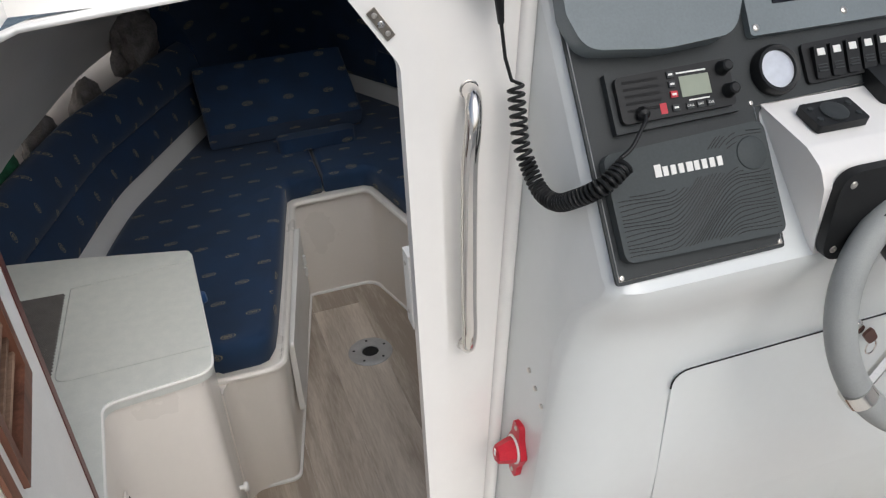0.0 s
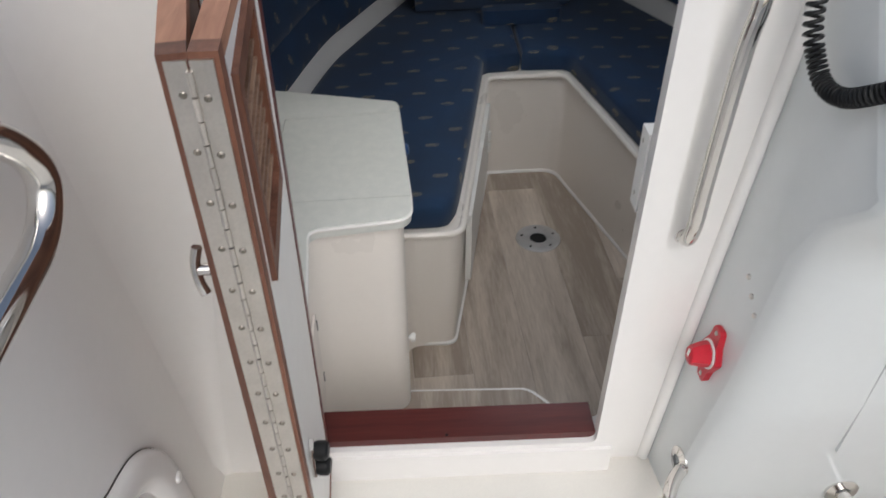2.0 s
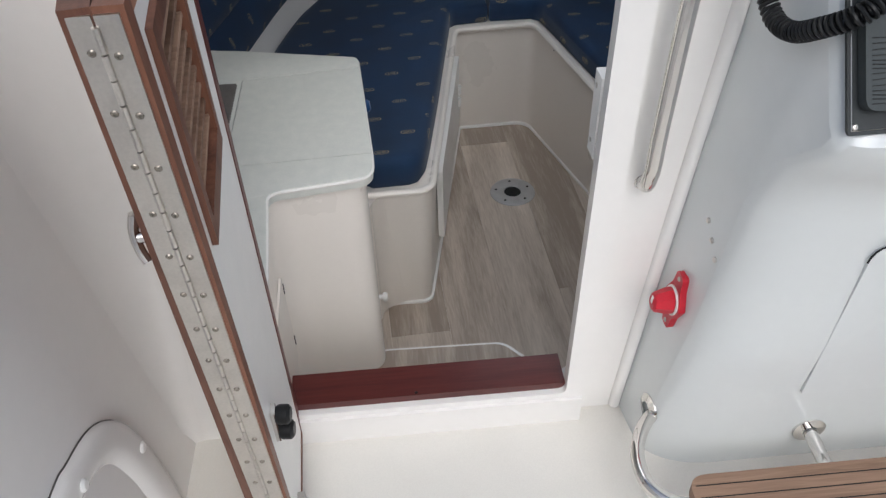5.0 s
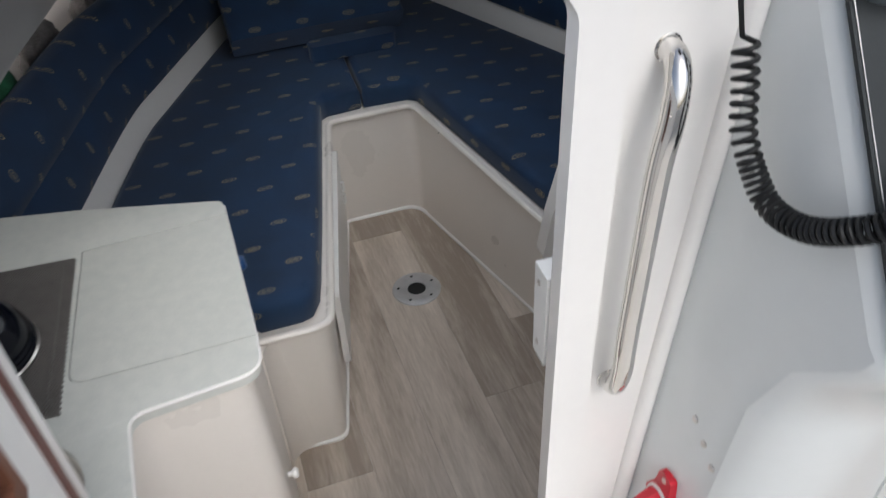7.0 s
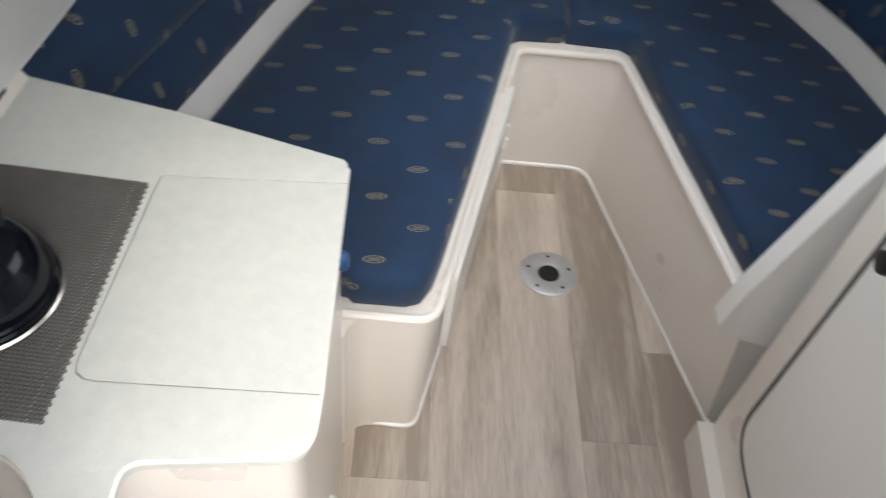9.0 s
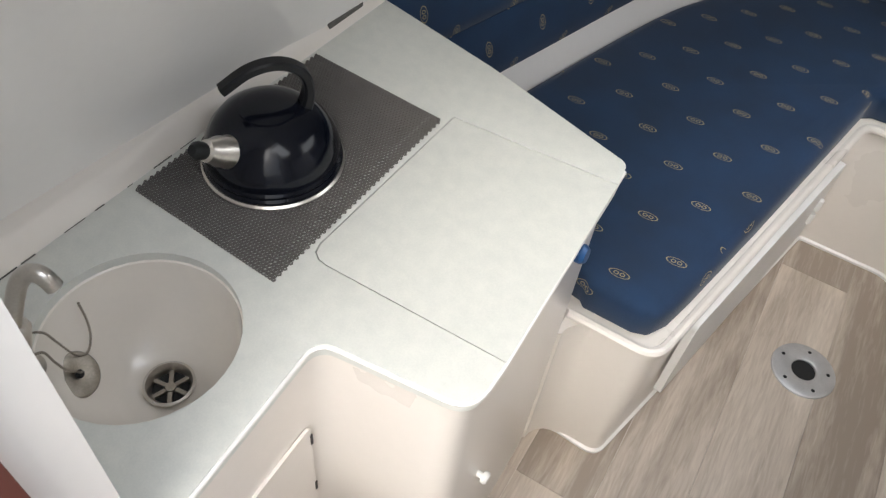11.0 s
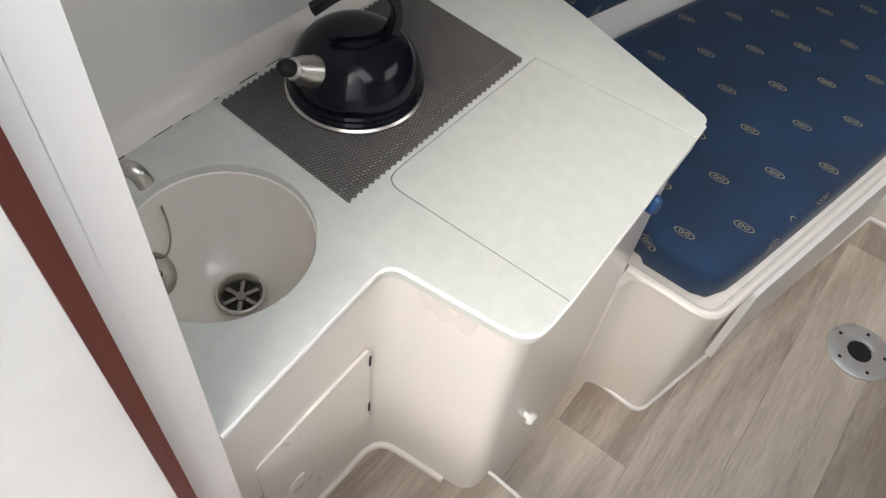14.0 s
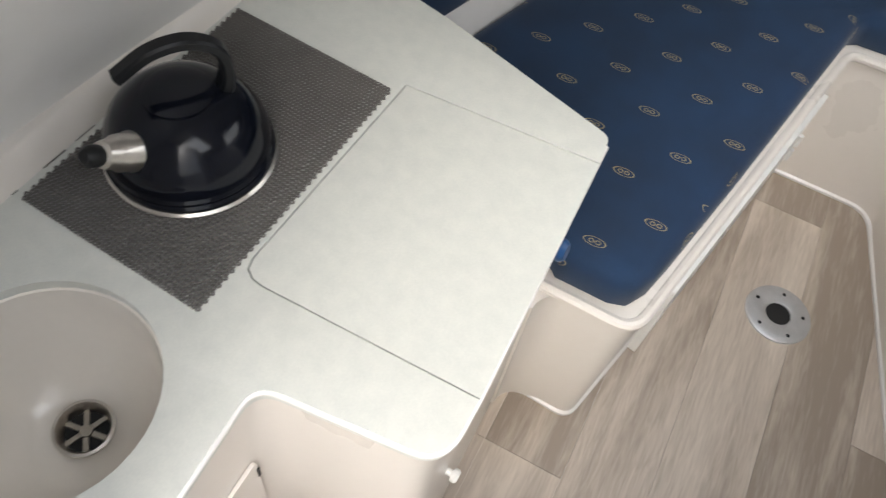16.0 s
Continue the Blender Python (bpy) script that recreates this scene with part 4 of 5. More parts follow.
# ---------------------------------------------------------------- folding door, open
fdoor = tagged(new("door_2"), "folded louvred door, white panels in teak frames, open against the side", "door", kind="structure")
def leaf(x0, x1, louvre, swing=Matrix()):
    near0, near1, far0, far1 = -0.190, -0.252, 0.036, 0.030
    zb, zt = 0.598, 1.520
    def yl(z, f):
        s = (z - zb) / (zt - zb)
        a, b = near0 + (near1 - near0) * s, far0 + (far1 - far0) * s
        return a + (b - a) * f
    def quad(f0, f1, z0, z1, k0=0.0, k1=0.0):
        return [(yl(z0, f0), z0 + k0 * f0), (yl(z0, f1), z0 + k0 * f1), (yl(z1, f1), z1 + k1 * f1), (yl(z1, f0), z1 + k1 * f0)]
    def swung(bm):
        bmesh.ops.transform(bm, matrix=swing, verts=bm.verts)
        return bm
    holes = [quad(0.17, 0.66, 1.250, 1.460, 0.06, 0.05)] if louvre else []
    bm = swung(sheet_with_holes(quad(0.02, 0.98, zb + 0.004, zt - 0.004, 0, 0.015), holes, x0 + 0.002, x1 - 0.0015, "x"))
    # rear leaf's unseen face is dark so the wall beside it dims
    pan = part("panel", bm, WHITEP if louvre else TEAK, fdoor, "white laminate panel" if louvre else "unseen outer panel, dark teak to dim the wall beside it")
    for f0, f1, z0, z1, nm in ((0.0, 0.075, zb, zt, "stile"), (0.935, 1.0, zb, zt, "stile"), (0.075, 0.935, zt - 0.016, zt, "rail"), (0.075, 0.935, zb, zb + 0.012, "rail")):
        # top rail in paler teak, far stile in red-brown hardwood
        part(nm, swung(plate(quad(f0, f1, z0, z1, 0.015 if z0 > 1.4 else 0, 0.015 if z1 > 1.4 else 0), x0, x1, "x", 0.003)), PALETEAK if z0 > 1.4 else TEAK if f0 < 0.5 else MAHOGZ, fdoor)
    if louvre:
        lf = part("louvre_frame", sheet_with_holes(quad(0.135, 0.695, 1.228, 1.474, 0.06, 0.05), [quad(0.185, 0.645, 1.254, 1.452, 0.06, 0.05)], x0 - 0.003, x1 + 0.005, "x"), TEAK, fdoor, "teak louvre frame")
        for k in range(10):
            z = 1.275 + k * 0.0198
            y0, y1 = yl(z, 0.18), yl(z, 0.65)
            mm = Matrix.Translation(((x0 + x1) / 2, (y0 + y1) / 2, z + 0.022)) @ Matrix.Rotation(radians(11.5), 4, "X") @ Matrix.Rotation(radians(-8), 4, "Y")
            part("slat", block(0.006, 0.0120, (y0 - y1) / 2, (y1 - y0) / 2, -0.0024, 0.0024, 0.0015, 2, mm), TEAKX, lf)
        # added dark sheet that stands for the shade between the slats
        part("vent_backing", plate(quad(0.15, 0.68, 1.238, 1.464, 0.06, 0.05), x0 - 0.0045, x0 - 0.003, "x", 0), MAHOGZ, lf)
    return yl
yl = leaf(-0.007, 0.017, True)
leaf(-0.033, -0.009, False, Matrix.Translation((-0.009, -0.240, 0)) @ Matrix.Rotation(radians(8.5), 4, "Z") @ Matrix.Translation((0.009, 0.240, 0)))
# teak edge strips and the piano hinge on the meeting edges
hz0, hz1 = 0.602, 1.514
hinge = None
for x0, x1 in ((-0.0275, -0.0085), (-0.0065, 0.0125)):
    pts0, pts1 = yl(hz0, 0) - 0.0028, yl(hz1, 0) - 0.0028
    bm = bmesh.new()
    vs = [bm.verts.new(p) for p in ((x0, pts0, hz0), (x1, pts0, hz0), (x1, pts1, hz1), (x0, pts1, hz1))]
    vb = [bm.verts.new((v.co.x, v.co.y + 0.0026, v.co.z)) for v in vs]
    bm.faces.new(vs)
    bm.faces.new(vb[::-1])
    for i in range(4):
        bm.faces.new((vs[i], vb[i], vb[(i + 1) % 4], vs[(i + 1) % 4]))
    hl = part("hinge_leaf", bm, BRUSHED, fdoor, "worn steel piano hinge leaf")
    for k in range(16):
        z = 0.647 + k * 0.0555
        screw(hl, ((x0 + x1) / 2 + (0.001 if x0 < -0.02 else -0.001), yl(z, 0) - 0.0028, z + (0.004 if x0 < -0.02 else 0)), (0, -1, -0.08), 0.0036, BRONZE)
    hinge = hl
for k in range(0, 39):
    za, zb_ = hz0 + k * 0.0232, hz0 + (k + 0.93) * 0.0232
    bm = bmesh.new()
    tube(bm, [(-0.0075, yl(za, 0) - 0.0042, za), (-0.0075, yl(zb_, 0) - 0.0042, zb_)], 0.0030, 8)
    part("hinge_knuckle", bm, BRUSHED, hinge)
bm = block(0.0165, 0.023, -0.165, -0.145, 0.845, 0.905, 0.002)
bolt = part("bolt_plate", bm, STEEL, fdoor, "chromed turn latch with black knobs")
for z in (0.858, 0.892):
    bm = bmesh.new()
    lathe(bm, [(0.012, 0), (0.014, 0.004), (0.014, 0.016), (0.010, 0.020), (0, 0.020)], 18, aim((0.023, -0.155, z), (1, -0.1, 0)), cap=False)
    part("knob", bm, BLACK, bolt)
bt = part("bottom_bolt", block(0.016, 0.027, -0.165, -0.125, 0.60, 0.65, 0.003), BRUSHED, fdoor, "steel barrel bolt at the foot")
bm = bmesh.new()
tube(bm, [(0.031, -0.145, 0.592), (0.031, -0.145, 0.655)], 0.005, 10)
part("bolt_rod", bm, STEEL, bt)
bm = bmesh.new()
lathe(bm, [(0.007, 0), (0.007, 0.03), (0.005, 0.03)], 14, aim((-0.039, -0.155, 1.224), (-1, 0, 0)))
hh = part("handle_stem", bm, STEEL, fdoor, "chromed lever handle")
bm = bmesh.new()
tube(bm, spline([(-0.067, -0.150, 1.252), (-0.072, -0.154, 1.232), (-0.070, -0.160, 1.212), (-0.064, -0.166, 1.198)], 5), 0.006, 10)
part("lever", bm, STEEL, hh)
fdoor.matrix_world = Matrix.Translation((0.017, 0.03, 0)) @ Matrix.Rotation(radians(2.8), 4, "Z") @ Matrix.Translation((-0.017, -0.03, 0))
part("frame_strip", block(-0.014, 0.0155, 0.016, 0.029, 0.60, 1.50, 0.002), MAHOGZ, bulk, "red-brown hardwood strip on the jamb")

# ---------------------------------------------------------------- floor boards (pieces of the cabin sole)
seams = [(-0.05, 0.165), (0.165, 0.346), (0.346, 0.527), (0.527, 0.717), (0.717, 0.905), (0.905, 1.13)]
TILT = Matrix.Translation((0.524, 0.77, 0)) @ Matrix.Rotation(radians(2.6), 4, "Z") @ Matrix.Translation((-0.524, -0.77, 0))
joints = [(0.46, 0.80, 1.6), (0.80, 1.9), (0.46, 2.0), (0.46, 1.785, 2.0), (0.30, 0.927, 2.0), (0.46, 1.2, 2.0)]
for (x0, x1), ys in zip(seams, joints):
    ys = [0.12, *ys]
    for y0, y1 in zip(ys, ys[1:]):
        bm = block(x0 + 0.0004, x1 - 0.0004, y0 + 0.0004, y1 - 0.0004, -0.004, 0.0, 0.0006, 1)
        for v in bm.verts:
            v.co -= Vector(((x0 + x1) / 2, (y0 + y1) / 2, 0))
        ob = part("plank", bm, OAK, floor)
        ob.matrix_world = TILT @ Matrix.Translation(((x0 + x1) / 2, (y0 + y1) / 2, 0))

# ---------------------------------------------------------------- helm console
def side_x(y, z):
    """The console's port face."""
    return 0.600 + 0.080 * (z - 0.57) - 0.12 * (y - 0.05)
console = thing("helm_console", "cool white moulded helm console with a charcoal dash", "console")
prof = [(0.049, 0.57), (-0.090, 0.57), (-0.105, 0.70), (-0.125, 0.90), (-0.132, 1.14), (-0.150, 1.22), (-0.186, 1.275), (-0.188, 1.292), (-0.177, 1.302), (0.016, 1.589), (0.021, 1.68), (0.049, 1.68)]
bm = bmesh.new()
steps = (0.0, 0.003, 0.008, 0.015, 0.024, 0.033, 0.042, 0.055, 0.070, 0.090, 0.11, 0.4, 0.9)
grid = []
for dx in steps:
    row = []
    for i, (y, z) in enumerate(prof):
        low = max(0.0, min(1.0, (1.29 - z) / 0.10))        # broad round below, tight round beside the dash
        R, back = 0.040 + 0.070 * low, 0.026 + 0.034 * low
        f = math.sqrt(max(0.0, 1 - (1 - min(1.0, dx / R)) ** 2))
        yy = y if i in (0, len(prof) - 1) else y + back * (1 - f)
        row.append(bm.verts.new((side_x(yy, z) + dx, yy, z)))
    grid.append(row)
for a, b in zip(grid, grid[1:]):
    for i in range(len(prof) - 1):
        bm.faces.new((a[i], b[i], b[i + 1], a[i + 1]))
side = bm.faces.new(grid[0])
for e in side.edges:
    e.smooth = False
body = part("body", bm, GELB, console, smooth=50)

PM = Matrix(((1, 0, 0, 0.687), (0, 0.558, -0.830, -0.177), (0, 0.830, 0.558, 1.302), (0, 0, 0, 1)))   # the dash's plane: u to starboard, v up the slope
def dash(u, v, h=0.0):
    return PM @ Vector((u, v, h))
part("dash_panel", plate(fillet([(0.0, 0.0), (0.232, 0.003), (0.237, 0.177), (0.56, 0.188), (0.56, 0.362), (0.0, 0.362)], [0.006, 0.006, 0.01, 0, 0, 0], 3), 0.001, 0.005, "z", 0.001, 1, PM), DGREY, console, "charcoal dash panel")
bm = bmesh.new()
tube(bm, [dash(*p, 0.0055) for p in ((0.004, 0.36), (0.004, 0.005), (0.228, 0.008), (0.232, 0.181), (0.56, 0.192))], 0.0008, 6)
part("dash_trim", bm, BRUSHED, console, "fine pale edge line")
for u, v in ((0.008, 0.009), (0.226, 0.011), (0.229, 0.186)):
    screw(console, dash(u, v, 0.005), PM.to_3x3() @ Vector((0, 0, 1)), 0.0035)
part("hatch_panel", plate(fillet([(0.815, 0.785), (1.45, 0.785), (1.45, 1.115), (0.815, 1.100)], [0.006, 0.01, 0.02, 0.03], 5), -0.1362, -0.115, "y", 0.002, 1, Matrix(((1, 0, 0, 0), (0, 1, -0.052, 0.0572), (0, 0, 1, 0), (0, 0, 0, 1)))), GELB, console, "flush locker hatch")
bm = bmesh.new()
hl = fillet([(0.8135, 0.784), (1.4515, 0.784), (1.4515, 1.1165), (0.8135, 1.1015)], [0.006, 0.01, 0.02, 0.03], 5)
tube(bm, [(x, -0.1358 + 0.052 * (1.1 - z), z) for x, z in hl if z > 0.79 and x < 1.44], 0.0013, 6)
part("hatch_gap", bm, GAP, console, "dark gap round the hatch")
# raised pod for the wheel and controls
pod = [(-0.060, 1.462), (-0.165, 1.432), (-0.190, 1.415), (-0.198, 1.390), (-0.185, 1.27), (-0.08, 1.27)]
bm = bmesh.new()
prism(bm, fillet(pod, [0, 0.02, 0.02, 0.02, 0.02, 0], 3), 0.930, 1.50, "x")
for v in bm.verts:
    if v.co.x < 1.0:
        v.co.x += 0.03 * (1.46 - v.co.z) / 0.19 - 0.015 * (v.co.y + 0.198)
soft(bm, 0.012, 3, 40)
part("pod", bm, GELW, console, "raised white control pod")
NS = PM.to_3x3() @ Vector((0, 0, 1))

# soft sun cover with moulded wave lines
cover = thing("display_cover", "dark rubbery display cover with moulded wave lines", "display cover")
bm = plate(fillet([(0.011, 0.024), (0.229, 0.021), (0.229, 0.162), (0.010, 0.153)], 0.014, 5), 0.006, 0.020, "z", 0.006, 3, PM)
part("cover", bm, RUBBER, cover)
for k in range(-15, 26):
    runs, pts = [], []
    for i in range(41):
        u = 0.017 + 0.206 * i / 40
        q = max(0.0, min(1.0, (u - 0.070 - 0.0008 * k) / 0.115))
        v = 0.030 + 0.0050 * k + 0.076 * q * q * (3 - 2 * q) + 0.0012 * math.sin(u * 60 + k)
        if 0.028 < v < 0.152 and not (u < 0.168 and 0.109 < v < 0.137) and not (v > 0.100 and u < 0.12) and (u - 0.203) ** 2 + (v - 0.124) ** 2 > 0.0005:
            pts.append(dash(u, v, 0.0201))
        else:
            runs.append(pts)
            pts = []
    for pts in runs + [pts]:
        if len(pts) > 3:
            bm = bmesh.new()
            tube(bm, pts, 0.0007, 4)
            part("wave_line", bm, BLACK, cover)
for k in range(9):
    w = 0.0085 if k in (0, 4) else 0.0068
    u = 0.071 + 0.0105 * k
    part("lettering_bar", block(u, u + w, 0.116, 0.1275 if k else 0.131, 0.0202, 0.0212, 0.001, 1, PM), GOLD, cover, "pale maker's mark bar")
bm = bmesh.new()
lathe(bm, [(0.022, 0.018), (0.020, 0.0215), (0.012, 0.0235), (0, 0.024)], 24, PM @ Matrix.Translation((0.204, 0.124, 0)), cap=False)
part("boss", bm, RUBBER, cover)

# VHF radio
radio = thing("marine_radio", "black marine radio with a small grey display in the dash", "radio")
part("bracket", plate([(0.036, 0.174), (0.205, 0.178), (0.205, 0.186), (0.048, 0.184), (0.046, 0.247), (0.036, 0.247)], 0.005, 0.016, "z", 0.002, 2, PM), DGREY, radio, "charcoal bracket edge")
RM = PM @ Matrix.Translation((-0.014, -0.003, -0.016))   # the radio sits sunk in its bracket
rb = part("body", plate(fillet([(0.057, 0.186), (0.211, 0.188), (0.211, 0.246), (0.057, 0.242)], 0.008, 4), 0.005, 0.040, "z", 0.004, 3, RM), BLACK, radio)
for k in range(5):
    part("grille_slot", block(0.066, 0.112 - 0.004 * (k == 0), 0.199 + 0.0085 * k, 0.2025 + 0.0085 * k, 0.0396, 0.0404, 0.0004, 1, RM), GAP, rb)
part("display", block(0.140, 0.180, 0.207, 0.232, 0.0396, 0.0408, 0.0006, 1, RM), LCD, radio, "grey-green display")
part("maker_bar", block(0.138, 0.178, 0.2355, 0.2375, 0.0398, 0.0403, 0, 1, RM), GOLD, radio)
part("model_bar", block(0.148, 0.176, 0.2015, 0.2033, 0.0398, 0.0403, 0, 1, RM), GOLD, radio)
for u, v, mt in ((0.129, 0.236, GOLD), (0.129, 0.2245, GOLD), (0.129, 0.212, RED), (0.128, 0.196, GOLD), (0.147, 0.1955, None), (0.161, 0.1955, None), (0.175, 0.1955, None)):
    bt_ = part("button", block(u - 0.0045, u + 0.0045, v - 0.0038, v + 0.0038, 0.0396, 0.0425, 0.001, 1, RM), RED if mt is RED else DGREY, radio, "red button" if mt is RED else "")
    if mt:
        part("button_mark", block(u - 0.0028, u + 0.0028, v - 0.0012, v + 0.0012, 0.0424, 0.0428, 0, 1, RM), GOLD, bt_)
def lettering(text, size, m, material, parent):
    """Raised lettering as a mesh, centred on the placing."""
    cu = bpy.data.curves.new("text", "FONT")
    cu.body, cu.size, cu.extrude, cu.align_x, cu.align_y = text, size, 0.00015, "CENTER", "CENTER"
    ob = new("text", cu)
    me = bpy.data.meshes.new_from_object(ob.evaluated_get(bpy.context.evaluated_depsgraph_get()))
    bpy.data.objects.remove(ob)
    bpy.data.curves.remove(cu)
    me.transform(m)
    me.materials.clear()
    me.materials.append(material)
    ob = new("lettering", me)
    ob.parent = parent
    return ob
for text, u in (("CALL", 0.147), ("ENT", 0.161), ("CLR", 0.175)):
    lettering(text, 0.0042, RM @ Matrix.Translation((u, 0.1955, 0.0427)), GOLD, radio)
part("distress_label", block(0.108, 0.117, 0.191, 0.204, 0.0396, 0.0403, 0.0005, 1, RM), RED, radio, "red warning label")
for u, v in ((0.200, 0.234), (0.203, 0.206)):
    bm = bmesh.new()
    lathe(bm, [(0.0092, 0.038), (0.0092, 0.041), (0.0078, 0.043), (0.0072, 0.054), (0.005, 0.056), (0, 0.056)], 18, RM @ Matrix.Translation((u, v, 0)), cap=False)
    part("knob", bm, BLACK, radio)
# handheld microphone on its clip with a coiled lead
mic = thing("radio_microphone", "black handheld radio microphone with a coiled lead", "microphone")
bm = plate(fillet([(0.601, 1.612), (0.635, 1.612), (0.642, 1.675), (0.594, 1.675)], 0.012, 4), 0.0, 0.035, "y", 0.006, 3)
part("case", bm, BLACK, mic)
bm = bmesh.new()
tube(bm, [(0.619, 0.018, 1.614), (0.622, 0.018, 1.572)], lambda t: 0.007 - 0.003 * t, 10)
part("strain_relief", bm, BLACK, mic)
guide = spline([(0.641, 0.020, 1.492), (0.640, 0.008, 1.458), (0.640, -0.004, 1.420), (0.650, -0.035, 1.374), (0.656, -0.075, 1.372), (0.664, -0.115, 1.395), (0.684, -0.140, 1.419), (0.716, -0.132, 1.437)], 24)
coil, nrm = [], Vector((1, 0, 0))
total = len(guide) - 1
phase = 0.0
for i in range(total * 5):
    f = i / 5
    a, b = guide[int(f)], guide[int(f) + 1]
    p = a.lerp(b, f - int(f))
    t = (b - a).normalized()
    nrm = (nrm - t * nrm.dot(t)).normalized()
    s = f / total
    phase += (b - a).length / 5 / (0.0105 if s < 0.33 else 0.0062) * 2 * math.pi
    r = 0.0095
    coil.append(p + r * (math.cos(phase) * nrm + math.sin(phase) * t.cross(nrm)))
bm = bmesh.new()
tube(bm, [(0.622, 0.018, 1.575), (0.627, 0.018, 1.53), (0.636, 0.02, 1.50)] + coil, 0.0024, 6)
part("coiled_lead", bm, BLACK, mic, "black coiled lead")
bm = bmesh.new()
tube(bm, spline([coil[-1], (0.724, -0.126, 1.452), (0.740, -0.116, 1.466), (0.752, -0.106, 1.476), dash(0.069, 0.195, 0.025)], 6), lambda t: 0.0024 + (0.005 if t > 0.85 else 0), 10)
part("plug_lead", bm, BLACK, mic)

# big grey instrument cover and the display frame beside it
icov = thing("instrument_cover", "smooth grey plastic instrument cover on the dash", "instrument cover")
part("shell", plate(fillet([(0.0, 0.375), (-0.004, 0.318), (0.010, 0.274), (0.110, 0.262), (0.208, 0.268), (0.228, 0.310), (0.230, 0.375)], [0, 0.03, 0.045, 0.2, 0.045, 0.03, 0], 9), 0.005, 0.036, "z", 0.015, 6, PM), MGREY, icov)
fr = thing("flush_display", "grey flush-mounted display frame with a dark screen", "display")
part("frame", plate(fillet([(0.243, 0.266), (0.56, 0.268), (0.56, 0.362), (0.246, 0.362)], 0.006, 3), 0.005, 0.016, "z", 0.003, 2, PM), MGREY, fr)
part("screen", block(0.283, 0.555, 0.303, 0.358, 0.0155, 0.0172, 0.002, 1, PM), ENAMEL, fr, "dark glossy screen")
for u, v in ((0.252, 0.276), (0.385, 0.282)):
    screw(fr, dash(u, v, 0.016), NS, 0.005)
# round gauge
gauge = thing("dash_gauge", "round gauge with a silver face in a black bezel", "gauge")
gm_ = PM @ Matrix.Translation((0.270, 0.221, 0))
bm = bmesh.new()
lathe(bm, [(0.032, 0.004), (0.032, 0.014), (0.029, 0.020), (0.0245, 0.019), (0.0235, 0.014)], 36, gm_, cap=False)
part("bezel", bm, BLACK, gauge)
bm = bmesh.new()
lathe(bm, [(0.0242, 0.015), (0, 0.0155)], 36, gm_, cap=False)
part("face", bm, DIAL, gauge, "silver reflecting face")
# rocker switches
sw = thing("switch_panel", "black panel with a row of rocker switches", "switch panel")
part("plate", plate(fillet([(0.314, 0.196), (0.52, 0.203), (0.52, 0.255), (0.314, 0.248)], 0.006, 3), 0.005, 0.011, "z", 0.002, 2, PM), BLACK, sw)
for k in range(7):
    u = 0.335 + 0.0243 * k
    v = 0.2225 + 0.0008 * k
    r_ = part("rocker", plate(fillet([(u - 0.0095, v - 0.021), (u + 0.0095, v - 0.021), (u + 0.0095, v + 0.021), (u - 0.0095, v + 0.021)], 0.003, 3), 0.010, 0.017, "z", 0.002, 2, PM @ Matrix.Translation((u, v, 0)) @ Matrix.Rotation(radians(6), 4, "X") @ Matrix.Translation((-u, -v, 0))), BLACK, sw)
    part("legend", block(u - 0.0055, u + 0.0055, v + 0.006, v + 0.015, 0.0172, 0.0190, 0, 1, PM), GOLD, r_, "pale switch legend")
    for q in range(3):
        part("grip", block(u - 0.007, u + 0.007, v - 0.006 - 0.004 * q, v - 0.0045 - 0.004 * q, 0.0155, 0.0172, 0, 1, PM), DGREY, r_)
# small controls on the pod
ctl = thing("control_keypad", "flat black keypad with a round pad on the pod", "keypad")
cm = aim((0.996, -0.128, 1.4440), (0, -0.27, 0.96)) @ Matrix.Diagonal((0.82, 0.86, 1, 1))
part("base", plate(fillet([(-0.045, -0.026), (0.045, -0.026), (0.045, 0.026), (-0.045, 0.026)], 0.006, 3), 0, 0.011, "z", 0.003, 2, cm), BLACK, ctl)
bm = bmesh.new()
lathe(bm, [(0.021, 0.010), (0.021, 0.013), (0.016, 0.0145), (0.008, 0.0135), (0, 0.0145)], 24, cm, cap=False)
part("round_pad", bm, DGREY, ctl)
for a in (-0.034, 0.034):
    for b in (-0.012, 0.012):
        bm = bmesh.new()
        lathe(bm, [(0.005, 0.0105), (0.004, 0.013), (0, 0.013)], 12, cm @ Matrix.Translation((a, b, 0)), cap=False)
        part("key", bm, DGREY, ctl)
thr = thing("throttle_box", "black throttle control on the pod", "throttle")
part("case", plate(fillet([(-0.05, -0.03), (0.06, -0.03), (0.06, 0.04), (-0.04, 0.04)], 0.012, 4), 0, 0.022, "z", 0.007, 3, aim((1.130, -0.092, 1.452), (0, -0.27, 0.96))), BLACK, thr)
# steering wheel
wheel = thing("steering_wheel", "grey vinyl rimmed steering wheel with steel spokes", "steering wheel")
WC, WN = Vector((1.110, -0.260, 1.220)), Vector((0.0, -0.940, 0.342)).normalized()
wm = aim(WC, WN)
bm = bmesh.new()
tube(bm, [wm @ Vector((0.156 * math.cos(2 * math.pi * i / 72), 0.156 * math.sin(2 * math.pi * i / 72), 0)) for i in range(72)], 0.0192, 16, closed=True)
part("rim", bm, WGREY, wheel, "grey stitched vinyl rim")
bm = bmesh.new()
lathe(bm, [(0.045, -0.03), (0.045, -0.012), (0.035, 0.0), (0, 0.004)], 28, wm, cap=False)
part("hub", bm, BLACK, wheel)
